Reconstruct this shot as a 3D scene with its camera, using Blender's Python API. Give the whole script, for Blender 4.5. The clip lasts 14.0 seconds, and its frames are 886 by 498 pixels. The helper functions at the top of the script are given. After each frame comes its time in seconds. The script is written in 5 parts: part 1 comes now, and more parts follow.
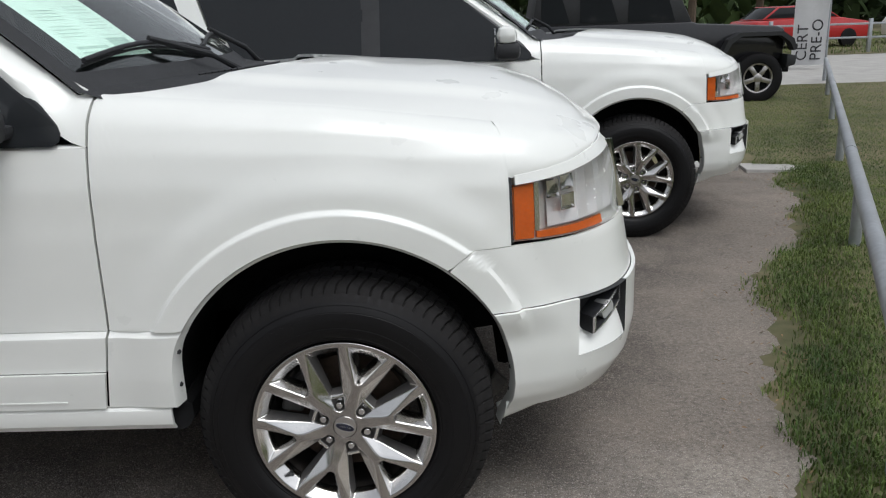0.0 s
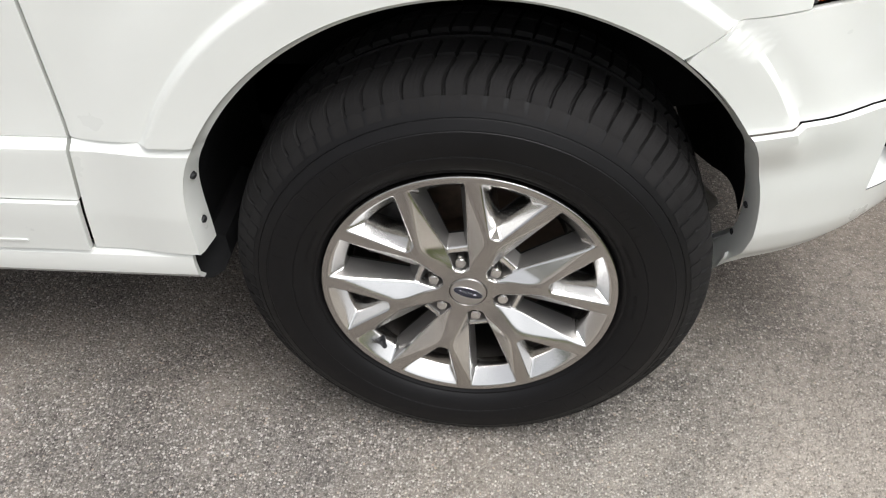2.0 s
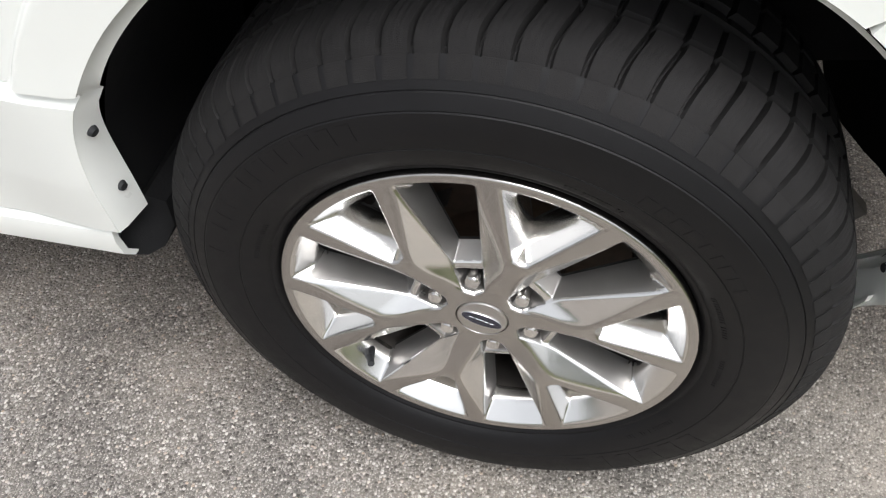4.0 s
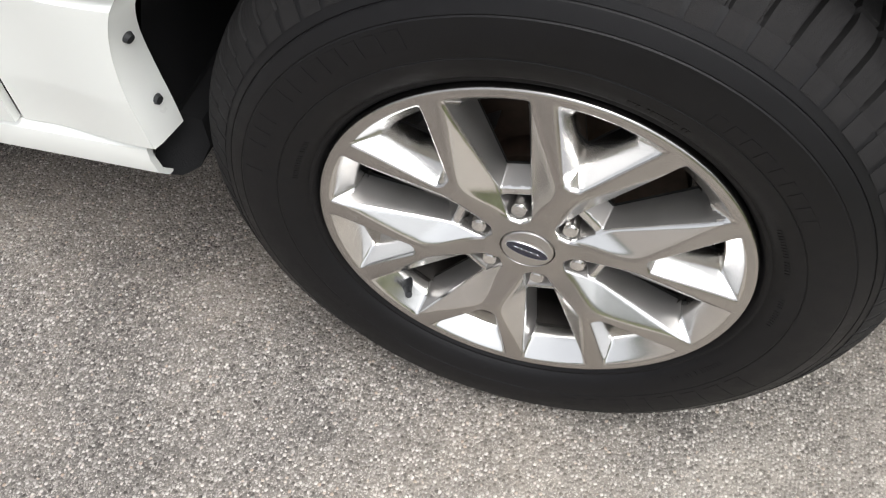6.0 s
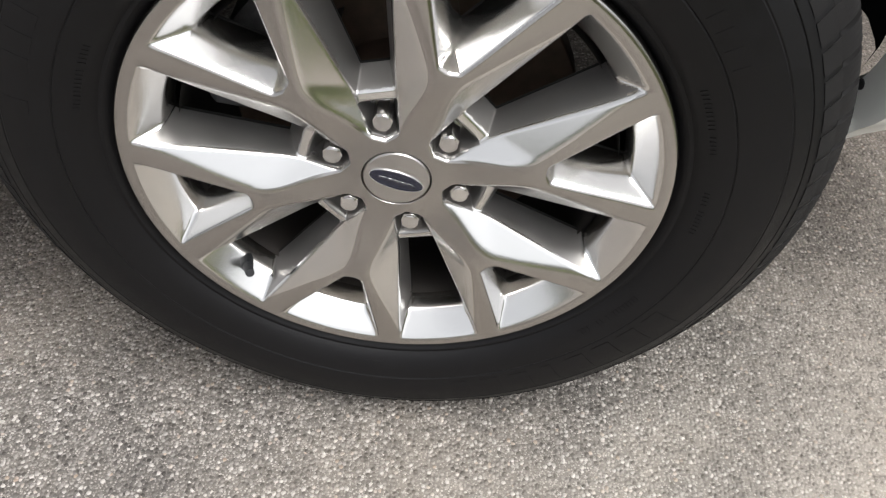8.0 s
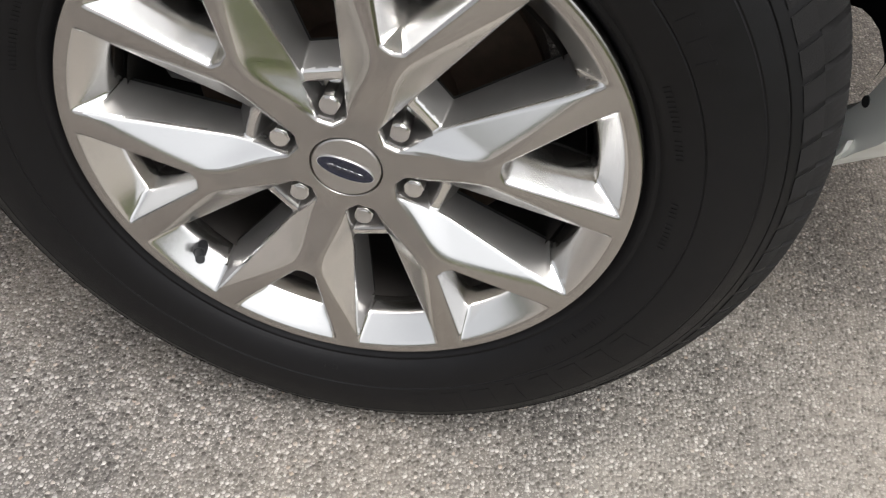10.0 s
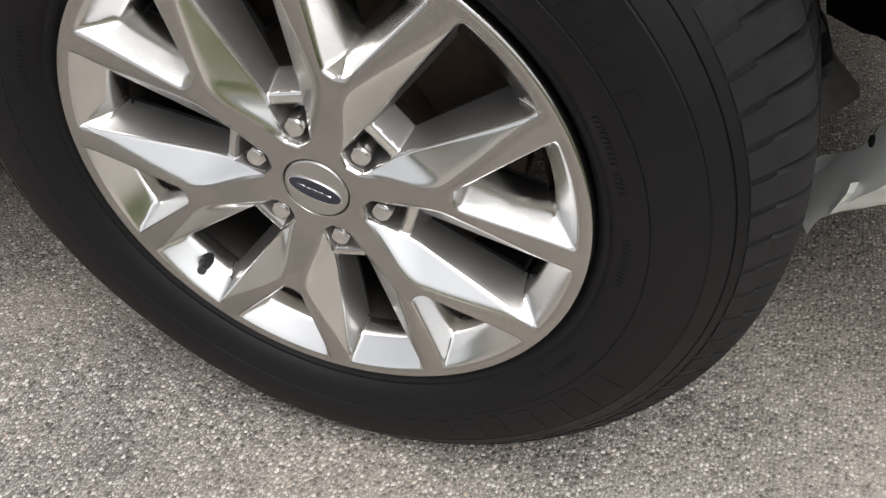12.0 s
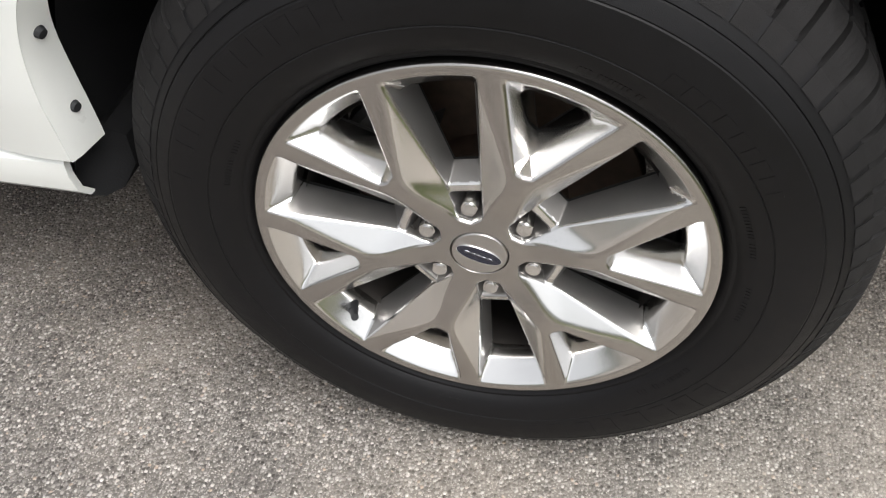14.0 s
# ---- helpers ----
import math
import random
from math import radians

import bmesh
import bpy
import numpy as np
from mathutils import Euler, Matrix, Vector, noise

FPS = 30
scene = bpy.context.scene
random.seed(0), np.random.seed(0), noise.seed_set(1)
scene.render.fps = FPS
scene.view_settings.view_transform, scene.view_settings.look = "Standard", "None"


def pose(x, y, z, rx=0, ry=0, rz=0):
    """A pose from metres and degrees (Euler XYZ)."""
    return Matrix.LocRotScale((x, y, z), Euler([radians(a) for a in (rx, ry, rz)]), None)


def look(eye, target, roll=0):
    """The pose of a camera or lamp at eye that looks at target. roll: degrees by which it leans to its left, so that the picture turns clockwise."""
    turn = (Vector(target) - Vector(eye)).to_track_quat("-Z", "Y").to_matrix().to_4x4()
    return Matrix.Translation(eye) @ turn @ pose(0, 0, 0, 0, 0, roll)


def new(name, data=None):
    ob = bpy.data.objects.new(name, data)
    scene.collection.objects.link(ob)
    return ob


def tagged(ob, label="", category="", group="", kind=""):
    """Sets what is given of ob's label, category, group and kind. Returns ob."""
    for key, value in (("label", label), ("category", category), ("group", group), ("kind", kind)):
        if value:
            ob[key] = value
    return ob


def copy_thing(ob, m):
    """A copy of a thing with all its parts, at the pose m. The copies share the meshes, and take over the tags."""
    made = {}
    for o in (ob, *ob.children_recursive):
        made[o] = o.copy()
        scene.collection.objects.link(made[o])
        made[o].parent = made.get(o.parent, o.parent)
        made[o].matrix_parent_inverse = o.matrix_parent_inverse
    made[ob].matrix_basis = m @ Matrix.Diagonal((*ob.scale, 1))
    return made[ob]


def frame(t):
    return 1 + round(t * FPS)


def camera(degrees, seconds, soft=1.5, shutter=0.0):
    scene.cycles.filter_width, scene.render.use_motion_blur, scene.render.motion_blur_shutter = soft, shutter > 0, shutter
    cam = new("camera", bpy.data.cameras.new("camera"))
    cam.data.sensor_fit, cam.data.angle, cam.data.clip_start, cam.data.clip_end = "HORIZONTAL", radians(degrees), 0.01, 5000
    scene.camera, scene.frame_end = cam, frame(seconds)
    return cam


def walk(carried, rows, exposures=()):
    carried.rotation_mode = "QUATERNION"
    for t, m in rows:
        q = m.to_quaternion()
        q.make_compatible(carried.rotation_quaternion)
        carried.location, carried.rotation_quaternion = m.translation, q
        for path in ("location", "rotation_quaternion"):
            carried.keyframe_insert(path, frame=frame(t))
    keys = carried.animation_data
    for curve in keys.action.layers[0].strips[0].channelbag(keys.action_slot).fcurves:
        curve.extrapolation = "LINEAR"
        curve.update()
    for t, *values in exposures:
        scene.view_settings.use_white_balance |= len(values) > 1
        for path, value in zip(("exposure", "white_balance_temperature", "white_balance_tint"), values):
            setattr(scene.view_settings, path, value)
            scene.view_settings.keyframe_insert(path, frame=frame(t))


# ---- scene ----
cam = camera(57.4, 14.0, soft=1.2)
PATH = [
    (0, (0.324, -2.029, 1.483), (0.289, -0.107, 0.929), -1.9),
    (0.5, (0.125, -1.757, 1.447), (-0.002, 0.013, 0.526), 0.1),
    (1, (0.081, -1.528, 1.426), (-0.026, 0.114, 0.29), 0.5),
    (1.5, (0.13, -1.211, 1.413), (-0.057, 0.323, 0.143), -0.6),
    (2, (0.075, -1.007, 1.388), (-0.098, 0.475, 0.055), -2.4),
    (2.5, (0.017, -0.694, 1.325), (-0.126, 0.647, -0.152), -1),
    (3, (0.092, -0.6, 1.257), (-0.172, 0.639, -0.291), -1.9),
    (5.5, (0.128, -0.562, 1.194), (-0.271, 0.665, -0.334), -4.1),
    (6, (0.098, -0.577, 1.166), (-0.308, 0.547, -0.437), -5),
    (6.5, (0.162, -0.57, 1.128), (-0.285, 0.487, -0.51), -12.3),
    (7, (0.222, -0.561, 1.078), (-0.26, 0.558, -0.509), -15.2),
    (7.5, (0.149, -0.549, 1.012), (-0.168, 0.666, -0.546), -5.6),
    (8, (0.054, -0.567, 0.921), (0.037, 0.766, -0.571), 3),
    (8.5, (0.021, -0.579, 0.89), (0.17, 0.818, -0.534), 10.8),
    (11, (0.261, -0.507, 0.862), (-0.126, 0.812, -0.591), -3),
    (11.5, (0.292, -0.5, 0.857), (-0.164, 0.823, -0.572), -3.4),
    (12, (0.312, -0.509, 0.867), (-0.209, 0.827, -0.527), -4.2),
    (12.5, (0.306, -0.509, 0.893), (-0.206, 0.847, -0.485), -4),
    (13, (0.277, -0.52, 0.933), (-0.165, 0.829, -0.476), -3.6),
    (13.5, (0.21, -0.549, 0.986), (-0.174, 0.767, -0.469), -3.3),
    (14, (0.099, -0.604, 1.065), (-0.212, 0.703, -0.417), -2.3),
]
walk(cam, [(t, look(eye, target, roll)) for t, eye, target, roll in PATH],
     exposures=[(0.0, -0.20, 6150, 10), (0.5, 0.06, 6240, 10), (1.0, 0.28, 6400, 10), (2.0, 0.42, 6350, 10), (3.2, 0.62, 6280, 10), (5.5, 0.72, 6290, 10), (7.5, 0.62, 6360, 10), (11.0, 0.53, 6380, 10), (14.0, 0.64, 6390, 10)])

# ---- light: a bright overcast sky ----
world = bpy.data.worlds.new("overcast_sky")
world.use_nodes = True
scene.world = world
wn, wl = world.node_tree.nodes, world.node_tree.links
SUN_UP, SUN_ROUND = radians(64), radians(131)
sky = wn.new("ShaderNodeTexSky")
sky.sky_type, sky.sun_disc = "NISHITA", False
sky.sun_elevation, sky.sun_rotation = SUN_UP, SUN_ROUND
sky.air_density, sky.dust_density = 1.0, 4.0
grey = wn.new("ShaderNodeHueSaturation")
grey.inputs["Saturation"].default_value = 0.12
wl.new(sky.outputs[0], grey.inputs["Color"])
wl.new(grey.outputs[0], wn["Background"].inputs["Color"])
wn["Background"].inputs["Strength"].default_value = 0.15
sun = new("sun", bpy.data.lights.new("sun", "SUN"))
sun.data.energy, sun.data.angle, sun.data.color = 1.4, radians(40), (1.0, 0.97, 0.92)
sun.matrix_world = look((3.2, -2.8, 9), (0, 0, 0))


# ---- materials ----
def mat(name, base, rough=0.5, metal=0.0, spread=0.12, scale=40.0, bump=0.0, bump_scale=300.0, coat=0.0, rough_spread=0.1, trans=0.0, ior=1.45, tint=None, random_value=0.0, spec=0.5):
    """A procedural surface: base colour varied at two scales, roughness varied, fine relief."""
    m = bpy.data.materials.new(name)
    m.use_nodes = True
    n, k = m.node_tree.nodes, m.node_tree.links
    b = n["Principled BSDF"]
    b.inputs["Metallic"].default_value, b.inputs["Coat Weight"].default_value = metal, coat
    b.inputs["Transmission Weight"].default_value, b.inputs["IOR"].default_value = trans, ior
    b.inputs["Specular IOR Level"].default_value = spec
    co = n.new("ShaderNodeTexCoord")
    big, fine = n.new("ShaderNodeTexNoise"), n.new("ShaderNodeTexNoise")
    big.inputs["Scale"].default_value, fine.inputs["Scale"].default_value = scale / 12, scale
    big.inputs["Detail"].default_value, fine.inputs["Detail"].default_value = 3, 5
    for t in (big, fine):
        k.new(co.outputs["Object"], t.inputs["Vector"])
    both = n.new("ShaderNodeMath")
    both.operation = "ADD"
    k.new(big.outputs["Fac"], both.inputs[0]), k.new(fine.outputs["Fac"], both.inputs[1])
    ramp = n.new("ShaderNodeValToRGB")
    half = n.new("ShaderNodeMath")
    half.operation, half.inputs[1].default_value = "MULTIPLY", 0.5
    k.new(both.outputs[0], half.inputs[0]), k.new(half.outputs[0], ramp.inputs["Fac"])
    other = tint or base
    lo, hi = [c * (1 - spread) for c in base], [min(1, c * (1 + spread)) for c in other]
    ramp.color_ramp.elements[0].position, ramp.color_ramp.elements[1].position = 0.35, 0.65
    ramp.color_ramp.elements[0].color, ramp.color_ramp.elements[1].color = (*lo, 1), (*hi, 1)
    out = ramp.outputs["Color"]
    if random_value:
        info, hsv, mr = n.new("ShaderNodeNewGeometry"), n.new("ShaderNodeHueSaturation"), n.new("ShaderNodeMapRange")
        mr.inputs["To Min"].default_value, mr.inputs["To Max"].default_value = 1 - random_value, 1 + random_value
        k.new(info.outputs["Random Per Island"], mr.inputs["Value"])
        k.new(mr.outputs[0], hsv.inputs["Value"]), k.new(out, hsv.inputs["Color"])
        out = hsv.outputs[0]
    k.new(out, b.inputs["Base Color"])
    r = n.new("ShaderNodeMapRange")
    r.inputs["From Min"].default_value, r.inputs["From Max"].default_value = 0.3, 0.7
    r.inputs["To Min"].default_value, r.inputs["To Max"].default_value = max(0.0, rough * (1 - rough_spread)), min(1, rough * (1 + rough_spread))
    k.new(fine.outputs["Fac"], r.inputs["Value"]), k.new(r.outputs[0], b.inputs["Roughness"])
    if bump:
        t, bp = n.new("ShaderNodeTexNoise"), n.new("ShaderNodeBump")
        t.inputs["Scale"].default_value, t.inputs["Detail"].default_value = bump_scale, 4
        bp.inputs["Strength"].default_value, bp.inputs["Distance"].default_value = bump, 0.001
        k.new(co.outputs["Object"], t.inputs["Vector"])
        k.new(t.outputs["Fac"], bp.inputs["Height"]), k.new(bp.outputs[0], b.inputs["Normal"])
    return m


def asphalt_material():
    """Worn asphalt: stones of a few millimetres in dark binder, pale dusty patches."""
    m = bpy.data.materials.new("worn_asphalt")
    m.use_nodes = True
    n, k = m.node_tree.nodes, m.node_tree.links
    b = n["Principled BSDF"]
    b.inputs["Roughness"].default_value, b.inputs["Specular IOR Level"].default_value = 0.9, 0.25
    co = n.new("ShaderNodeTexCoord")

    def cloud(scale, detail=4, rough=0.6):
        t = n.new("ShaderNodeTexNoise")
        t.inputs["Scale"].default_value, t.inputs["Detail"].default_value, t.inputs["Roughness"].default_value = scale, detail, rough
        k.new(co.outputs["Object"], t.inputs["Vector"])
        return t.outputs["Fac"]

    def ramp(source, *stops):
        r = n.new("ShaderNodeValToRGB")
        r.color_ramp.elements.remove(r.color_ramp.elements[1])
        for i, (p, c) in enumerate(stops):
            e = r.color_ramp.elements[0] if i == 0 else r.color_ramp.elements.new(p)
            e.position, e.color = p, (c, c, c, 1) if isinstance(c, float) else (*c, 1)
        k.new(source, r.inputs["Fac"])
        return r.outputs["Color"]

    def mix(kind, fac, a, c):
        x = n.new("ShaderNodeMix")
        x.data_type, x.blend_type = "RGBA", kind
        for at, v in ((0, fac), (6, a), (7, c)):
            if isinstance(v, (int, float)):
                x.inputs[at].default_value = v
            elif isinstance(v, tuple):
                x.inputs[at].default_value = (*v, 1)
            else:
                k.new(v, x.inputs[at])
        return x.outputs[2]

    warp = n.new("ShaderNodeTexVoronoi")
    warp.inputs["Scale"].default_value = 175
    k.new(co.outputs["Object"], warp.inputs["Vector"])
    small = n.new("ShaderNodeTexVoronoi")
    small.inputs["Scale"].default_value = 380
    k.new(co.outputs["Object"], small.inputs["Vector"])
    split = n.new("ShaderNodeSeparateColor")
    k.new(warp.outputs["Color"], split.inputs[0])
    split2 = n.new("ShaderNodeSeparateColor")
    k.new(small.outputs["Color"], split2.inputs[0])
    binder = ramp(cloud(900, 2), (0.3, (0.075, 0.07, 0.065)), (0.7, (0.21, 0.198, 0.184)))
    stone = ramp(split.outputs[0], (0.0, (0.08, 0.075, 0.07)), (0.4, (0.19, 0.181, 0.169)), (0.75, (0.34, 0.326, 0.305)), (0.93, (0.64, 0.62, 0.59)), (1.0, (0.42, 0.345, 0.28)))
    stone2 = ramp(split2.outputs[1], (0.0, (0.14, 0.131, 0.12)), (0.7, (0.36, 0.342, 0.316)), (1.0, (0.52, 0.5, 0.47)))
    is_stone = ramp(warp.outputs["Distance"], (0.42, 1.0), (0.6, 0.0))
    is_small = ramp(small.outputs["Distance"], (0.4, 1.0), (0.58, 0.0))
    col = mix("MIX", is_small, binder, stone2)
    col = mix("MIX", is_stone, col, stone)
    dust = ramp(cloud(2.2, 5), (0.42, 0.0), (0.62, 1.0))
    fine_dust = ramp(cloud(30, 4), (0.3, 0.35), (0.7, 1.0))
    dusty = mix("MULTIPLY", 1.0, dust, fine_dust)
    less = n.new("ShaderNodeMath")
    less.operation, less.inputs[1].default_value = "MULTIPLY", 0.4
    k.new(dusty, less.inputs[0])
    col = mix("MIX", less.outputs[0], col, (0.42, 0.38, 0.325))
    col = mix("MULTIPLY", 1.0, col, ramp(cloud(1.1, 4), (0.3, (0.62, 0.606, 0.59)), (0.7, (1.02, 0.997, 0.968))))
    at = n.new("ShaderNodeSeparateXYZ")
    k.new(co.outputs["Object"], at.inputs[0])
    slope, reach, drift = (n.new("ShaderNodeMath") for _ in range(3))
    slope.operation, slope.inputs[1].default_value, slope.inputs[2].default_value = "MULTIPLY_ADD", -0.42, -0.85
    k.new(at.outputs["Y"], slope.inputs[0])
    reach.operation = "ADD"
    k.new(slope.outputs[0], reach.inputs[0]), k.new(at.outputs["X"], reach.inputs[1])
    drift.operation, drift.inputs[1].default_value = "MULTIPLY_ADD", 1.3
    k.new(cloud(2.6, 5), drift.inputs[0]), k.new(reach.outputs[0], drift.inputs[2])
    sand = ramp(drift.outputs[0], (0.0, 0.0), (0.7, 0.9))
    sandy = mix("MULTIPLY", 1.0, sand, ramp(cloud(45, 4), (0.3, 0.3), (0.6, 1.0)))
    col = mix("MIX", sandy, col, mix("MIX", 0.5, col, (0.62, 0.57, 0.5)))
    # Paler towards -y and darker towards +y, broken up by noise
    mottled = n.new("ShaderNodeMath")
    mottled.operation, mottled.inputs[1].default_value = "MULTIPLY_ADD", 0.9
    k.new(cloud(1.7, 5), mottled.inputs[0]), k.new(at.outputs["Y"], mottled.inputs[2])
    col = mix("MULTIPLY", 1.0, col, ramp(mottled.outputs[0], (0.3, (1.2, 1.2, 1.21)), (1.3, (0.70, 0.672, 0.66))))
    # Slightly darker towards +x, with a noisy boundary
    tone_x = n.new("ShaderNodeMath")
    tone_x.operation, tone_x.inputs[1].default_value = "MULTIPLY_ADD", 0.7
    k.new(cloud(1.4, 5), tone_x.inputs[0]), k.new(at.outputs["X"], tone_x.inputs[2])
    col = mix("MULTIPLY", 1.0, col, ramp(tone_x.outputs[0], (0.0, (1.0, 0.99, 0.99)), (0.7, (0.95, 0.95, 0.94)), (1.2, (0.84, 0.83, 0.82))))
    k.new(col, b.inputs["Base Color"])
    bp = n.new("ShaderNodeBump")
    bp.inputs["Strength"].default_value, bp.inputs["Distance"].default_value = 0.9, 0.003
    inv = ramp(warp.outputs["Distance"], (0.0, 1.0), (0.6, 0.0))
    k.new(inv, bp.inputs["Height"])
    k.new(bp.outputs[0], b.inputs["Normal"])
    return m


PAINT = mat("white_car_paint", (0.805, 0.815, 0.78), 0.3, spread=0.02, scale=8, coat=0.7, bump=0.015, bump_scale=180)
BLACK_TRIM = mat("black_plastic_trim", (0.022, 0.023, 0.025), 0.6, spread=0.25, scale=120, bump=0.3, bump_scale=900)
LINER = mat("black_wheel_well_liner", (0.013, 0.013, 0.0135), 0.9, spread=0.3, scale=30, bump=0.5, bump_scale=500, spec=0.1)
RUBBER = mat("black_tyre_rubber", (0.0055, 0.0052, 0.0058), 0.52, spread=0.22, scale=60, bump=0.25, bump_scale=1200, spec=0.28)
TREAD = mat("dusty_tread_rubber", (0.015, 0.0142, 0.0142), 0.8, spread=0.3, scale=90, bump=0.5, bump_scale=900, spec=0.22)
WHEEL_FACE = mat("satin_wheel_face", (0.455, 0.435, 0.418), 0.23, metal=1.0, spread=0.03, scale=12, rough_spread=0.06)
WHEEL_SIDE = mat("polished_wheel_facet", (0.76, 0.748, 0.73), 0.19, metal=1.0, spread=0.03, scale=20, rough_spread=0.2, bump=0.02, bump_scale=60)
# Barrel metal near black: the shade behind the spokes is put into its colour
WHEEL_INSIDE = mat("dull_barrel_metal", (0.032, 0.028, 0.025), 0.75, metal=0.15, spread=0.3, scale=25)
NUT = mat("worn_chrome_nut", (0.72, 0.71, 0.7), 0.12, metal=1.0, spread=0.08, scale=90)
# Window edges of the casting, their deep shade given as a near-black colour
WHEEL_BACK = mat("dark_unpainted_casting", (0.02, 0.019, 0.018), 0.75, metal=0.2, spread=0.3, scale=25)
WHEEL_WALL = mat("silver_painted_casting", (0.33, 0.32, 0.31), 0.36, metal=0.85, spread=0.05, scale=40)
# Unpolished nut pockets, coloured darker to carry the shade inside them
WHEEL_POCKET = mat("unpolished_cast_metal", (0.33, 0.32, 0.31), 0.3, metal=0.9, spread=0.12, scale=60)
CHROME = mat("chrome", (0.86, 0.86, 0.86), 0.08, metal=1.0, spread=0.02)
BRIGHT = mat("bright_chrome_plastic", (0.8, 0.8, 0.79), 0.2, metal=0.85, spread=0.03)
CAST = mat("dusty_cast_metal", (0.16, 0.155, 0.15), 0.6, metal=0.5, spread=0.3, scale=60, bump=0.5, bump_scale=400)
RUST = mat("brown_brake_disc", (0.085, 0.06, 0.045), 0.5, metal=0.4, spread=0.3, scale=70)
CAP = mat("silver_cap_paint", (0.48, 0.46, 0.44), 0.3, metal=0.9, spread=0.03, scale=60)
BADGE = mat("dark_badge_enamel", (0.012, 0.014, 0.03), 0.25, spread=0.1, coat=0.5)
GLASS = mat("tinted_windscreen_glass", (0.86, 0.92, 0.90), 0.0, spread=0.01, trans=1.0, rough_spread=0, ior=1.65)
DARK_GLASS = mat("dark_privacy_glass", (0.02, 0.022, 0.024), 0.02, spread=0.05, spec=0.3)
CLEAR = mat("clear_lamp_lens", (0.95, 0.95, 0.95), 0.0, spread=0.0, trans=1.0, rough_spread=0)
AMBER = mat("amber_reflector_plastic", (0.66, 0.13, 0.015), 0.15, spread=0.12, scale=140, coat=0.6)
SILVER = mat("silver_lamp_housing", (0.74, 0.75, 0.74), 0.25, metal=0.45, spread=0.05)
PAPER = mat("pale_green_paper", (0.74, 0.93, 0.84), 0.7, spread=0.04, scale=30)
INK = mat("faded_print", (0.42, 0.58, 0.51), 0.8, spread=0.2)
CABIN = mat("dark_grey_cabin_plastic", (0.2, 0.205, 0.2), 0.7, spread=0.2, scale=60)
BLACK_PAINT = mat("black_car_paint", (0.012, 0.012, 0.014), 0.25, spread=0.1, coat=0.6)
GALVANISED = mat("galvanised_steel", (0.42, 0.44, 0.46), 0.45, metal=0.7, spread=0.18, scale=25, bump=0.2, bump_scale=300)
BANNER = mat("white_banner_cloth", (0.72, 0.72, 0.72), 0.7, spread=0.04, scale=20)
LETTERS = mat("black_print", (0.03, 0.03, 0.032), 0.7, spread=0.1)
BLADES = mat("grass_blades", (0.06, 0.125, 0.02), 0.6, spread=0.3, scale=3, tint=(0.135, 0.17, 0.04), random_value=0.45)
TURF = mat("thin_turf", (0.085, 0.1, 0.035), 0.95, spread=0.35, scale=9, tint=(0.125, 0.105, 0.06), bump=1.0, bump_scale=120)
LITTER = mat("dry_leaf_litter", (0.2, 0.125, 0.065), 0.85, spread=0.35, scale=30, random_value=0.5)
CONCRETE = mat("pale_concrete", (0.36, 0.35, 0.33), 0.9, spread=0.15, scale=30, bump=0.5, bump_scale=200)
LEAVES = mat("tree_foliage", (0.05, 0.08, 0.025), 0.7, spread=0.3, scale=4, random_value=0.5)
BARK = mat("tree_bark", (0.12, 0.09, 0.065), 0.9, spread=0.3, scale=20, bump=1.0, bump_scale=60)
RED_PAINT = mat("red_car_paint", (0.42, 0.02, 0.02), 0.3, spread=0.05, coat=0.6)
ASPHALT = asphalt_material()


# ---- mesh helpers ----
def part(name, bm, material, parent=None, label="", smooth=True, sharp=30):
    """Links a bmesh as one mesh object, under a thing or a part."""
    me = bpy.data.meshes.new(name)
    bm.to_mesh(me)
    bm.free()
    for m in material if isinstance(material, (list, tuple)) else [material]:
        me.materials.append(m)
    if smooth:
        me.shade_smooth()
        me.set_sharp_from_angle(angle=radians(sharp))
    ob = new(name, me)
    if parent is not None:
        ob.parent = parent
    if label:
        tagged(ob, label)
    return ob


def thing(name, label, category, m=None, group="", kind=""):
    ob = new(name)
    ob.empty_display_size = 0.1
    if m is not None:
        ob.matrix_world = m
    return tagged(ob, label, category, group, kind)


def box(bm, lo, hi, bevel=0.0, m=None, mi=0):
    made = bmesh.ops.create_cube(bm, size=1)["verts"]
    for v in made:
        v.co = Vector([a + (c + 0.5) * (b - a) for a, b, c in zip(lo, hi, v.co)])
    faces = {f for v in made for f in v.link_faces}
    if bevel:
        edges = list({e for v in made for e in v.link_edges})
        faces = set(bmesh.ops.bevel(bm, geom=edges, offset=bevel, segments=2, affect="EDGES", profile=0.5)["faces"]) | {f for f in faces if f.is_valid}
        made = list({v for f in faces for v in f.verts})
    for f in faces:
        f.material_index = mi
    if m is not None:
        bmesh.ops.transform(bm, matrix=m, verts=made)
    return made


def rod(bm, a, b, r0, r1=None, seg=12, mi=0):
    a, b = Vector(a), Vector(b)
    m = Matrix.Translation((a + b) / 2) @ (b - a).to_track_quat("Z", "Y").to_matrix().to_4x4()
    made = bmesh.ops.create_cone(bm, cap_ends=True, segments=seg, radius1=r0, radius2=r0 if r1 is None else r1, depth=(b - a).length, matrix=m)["verts"]
    for f in {f for v in made for f in v.link_faces}:
        f.material_index = mi
    return made


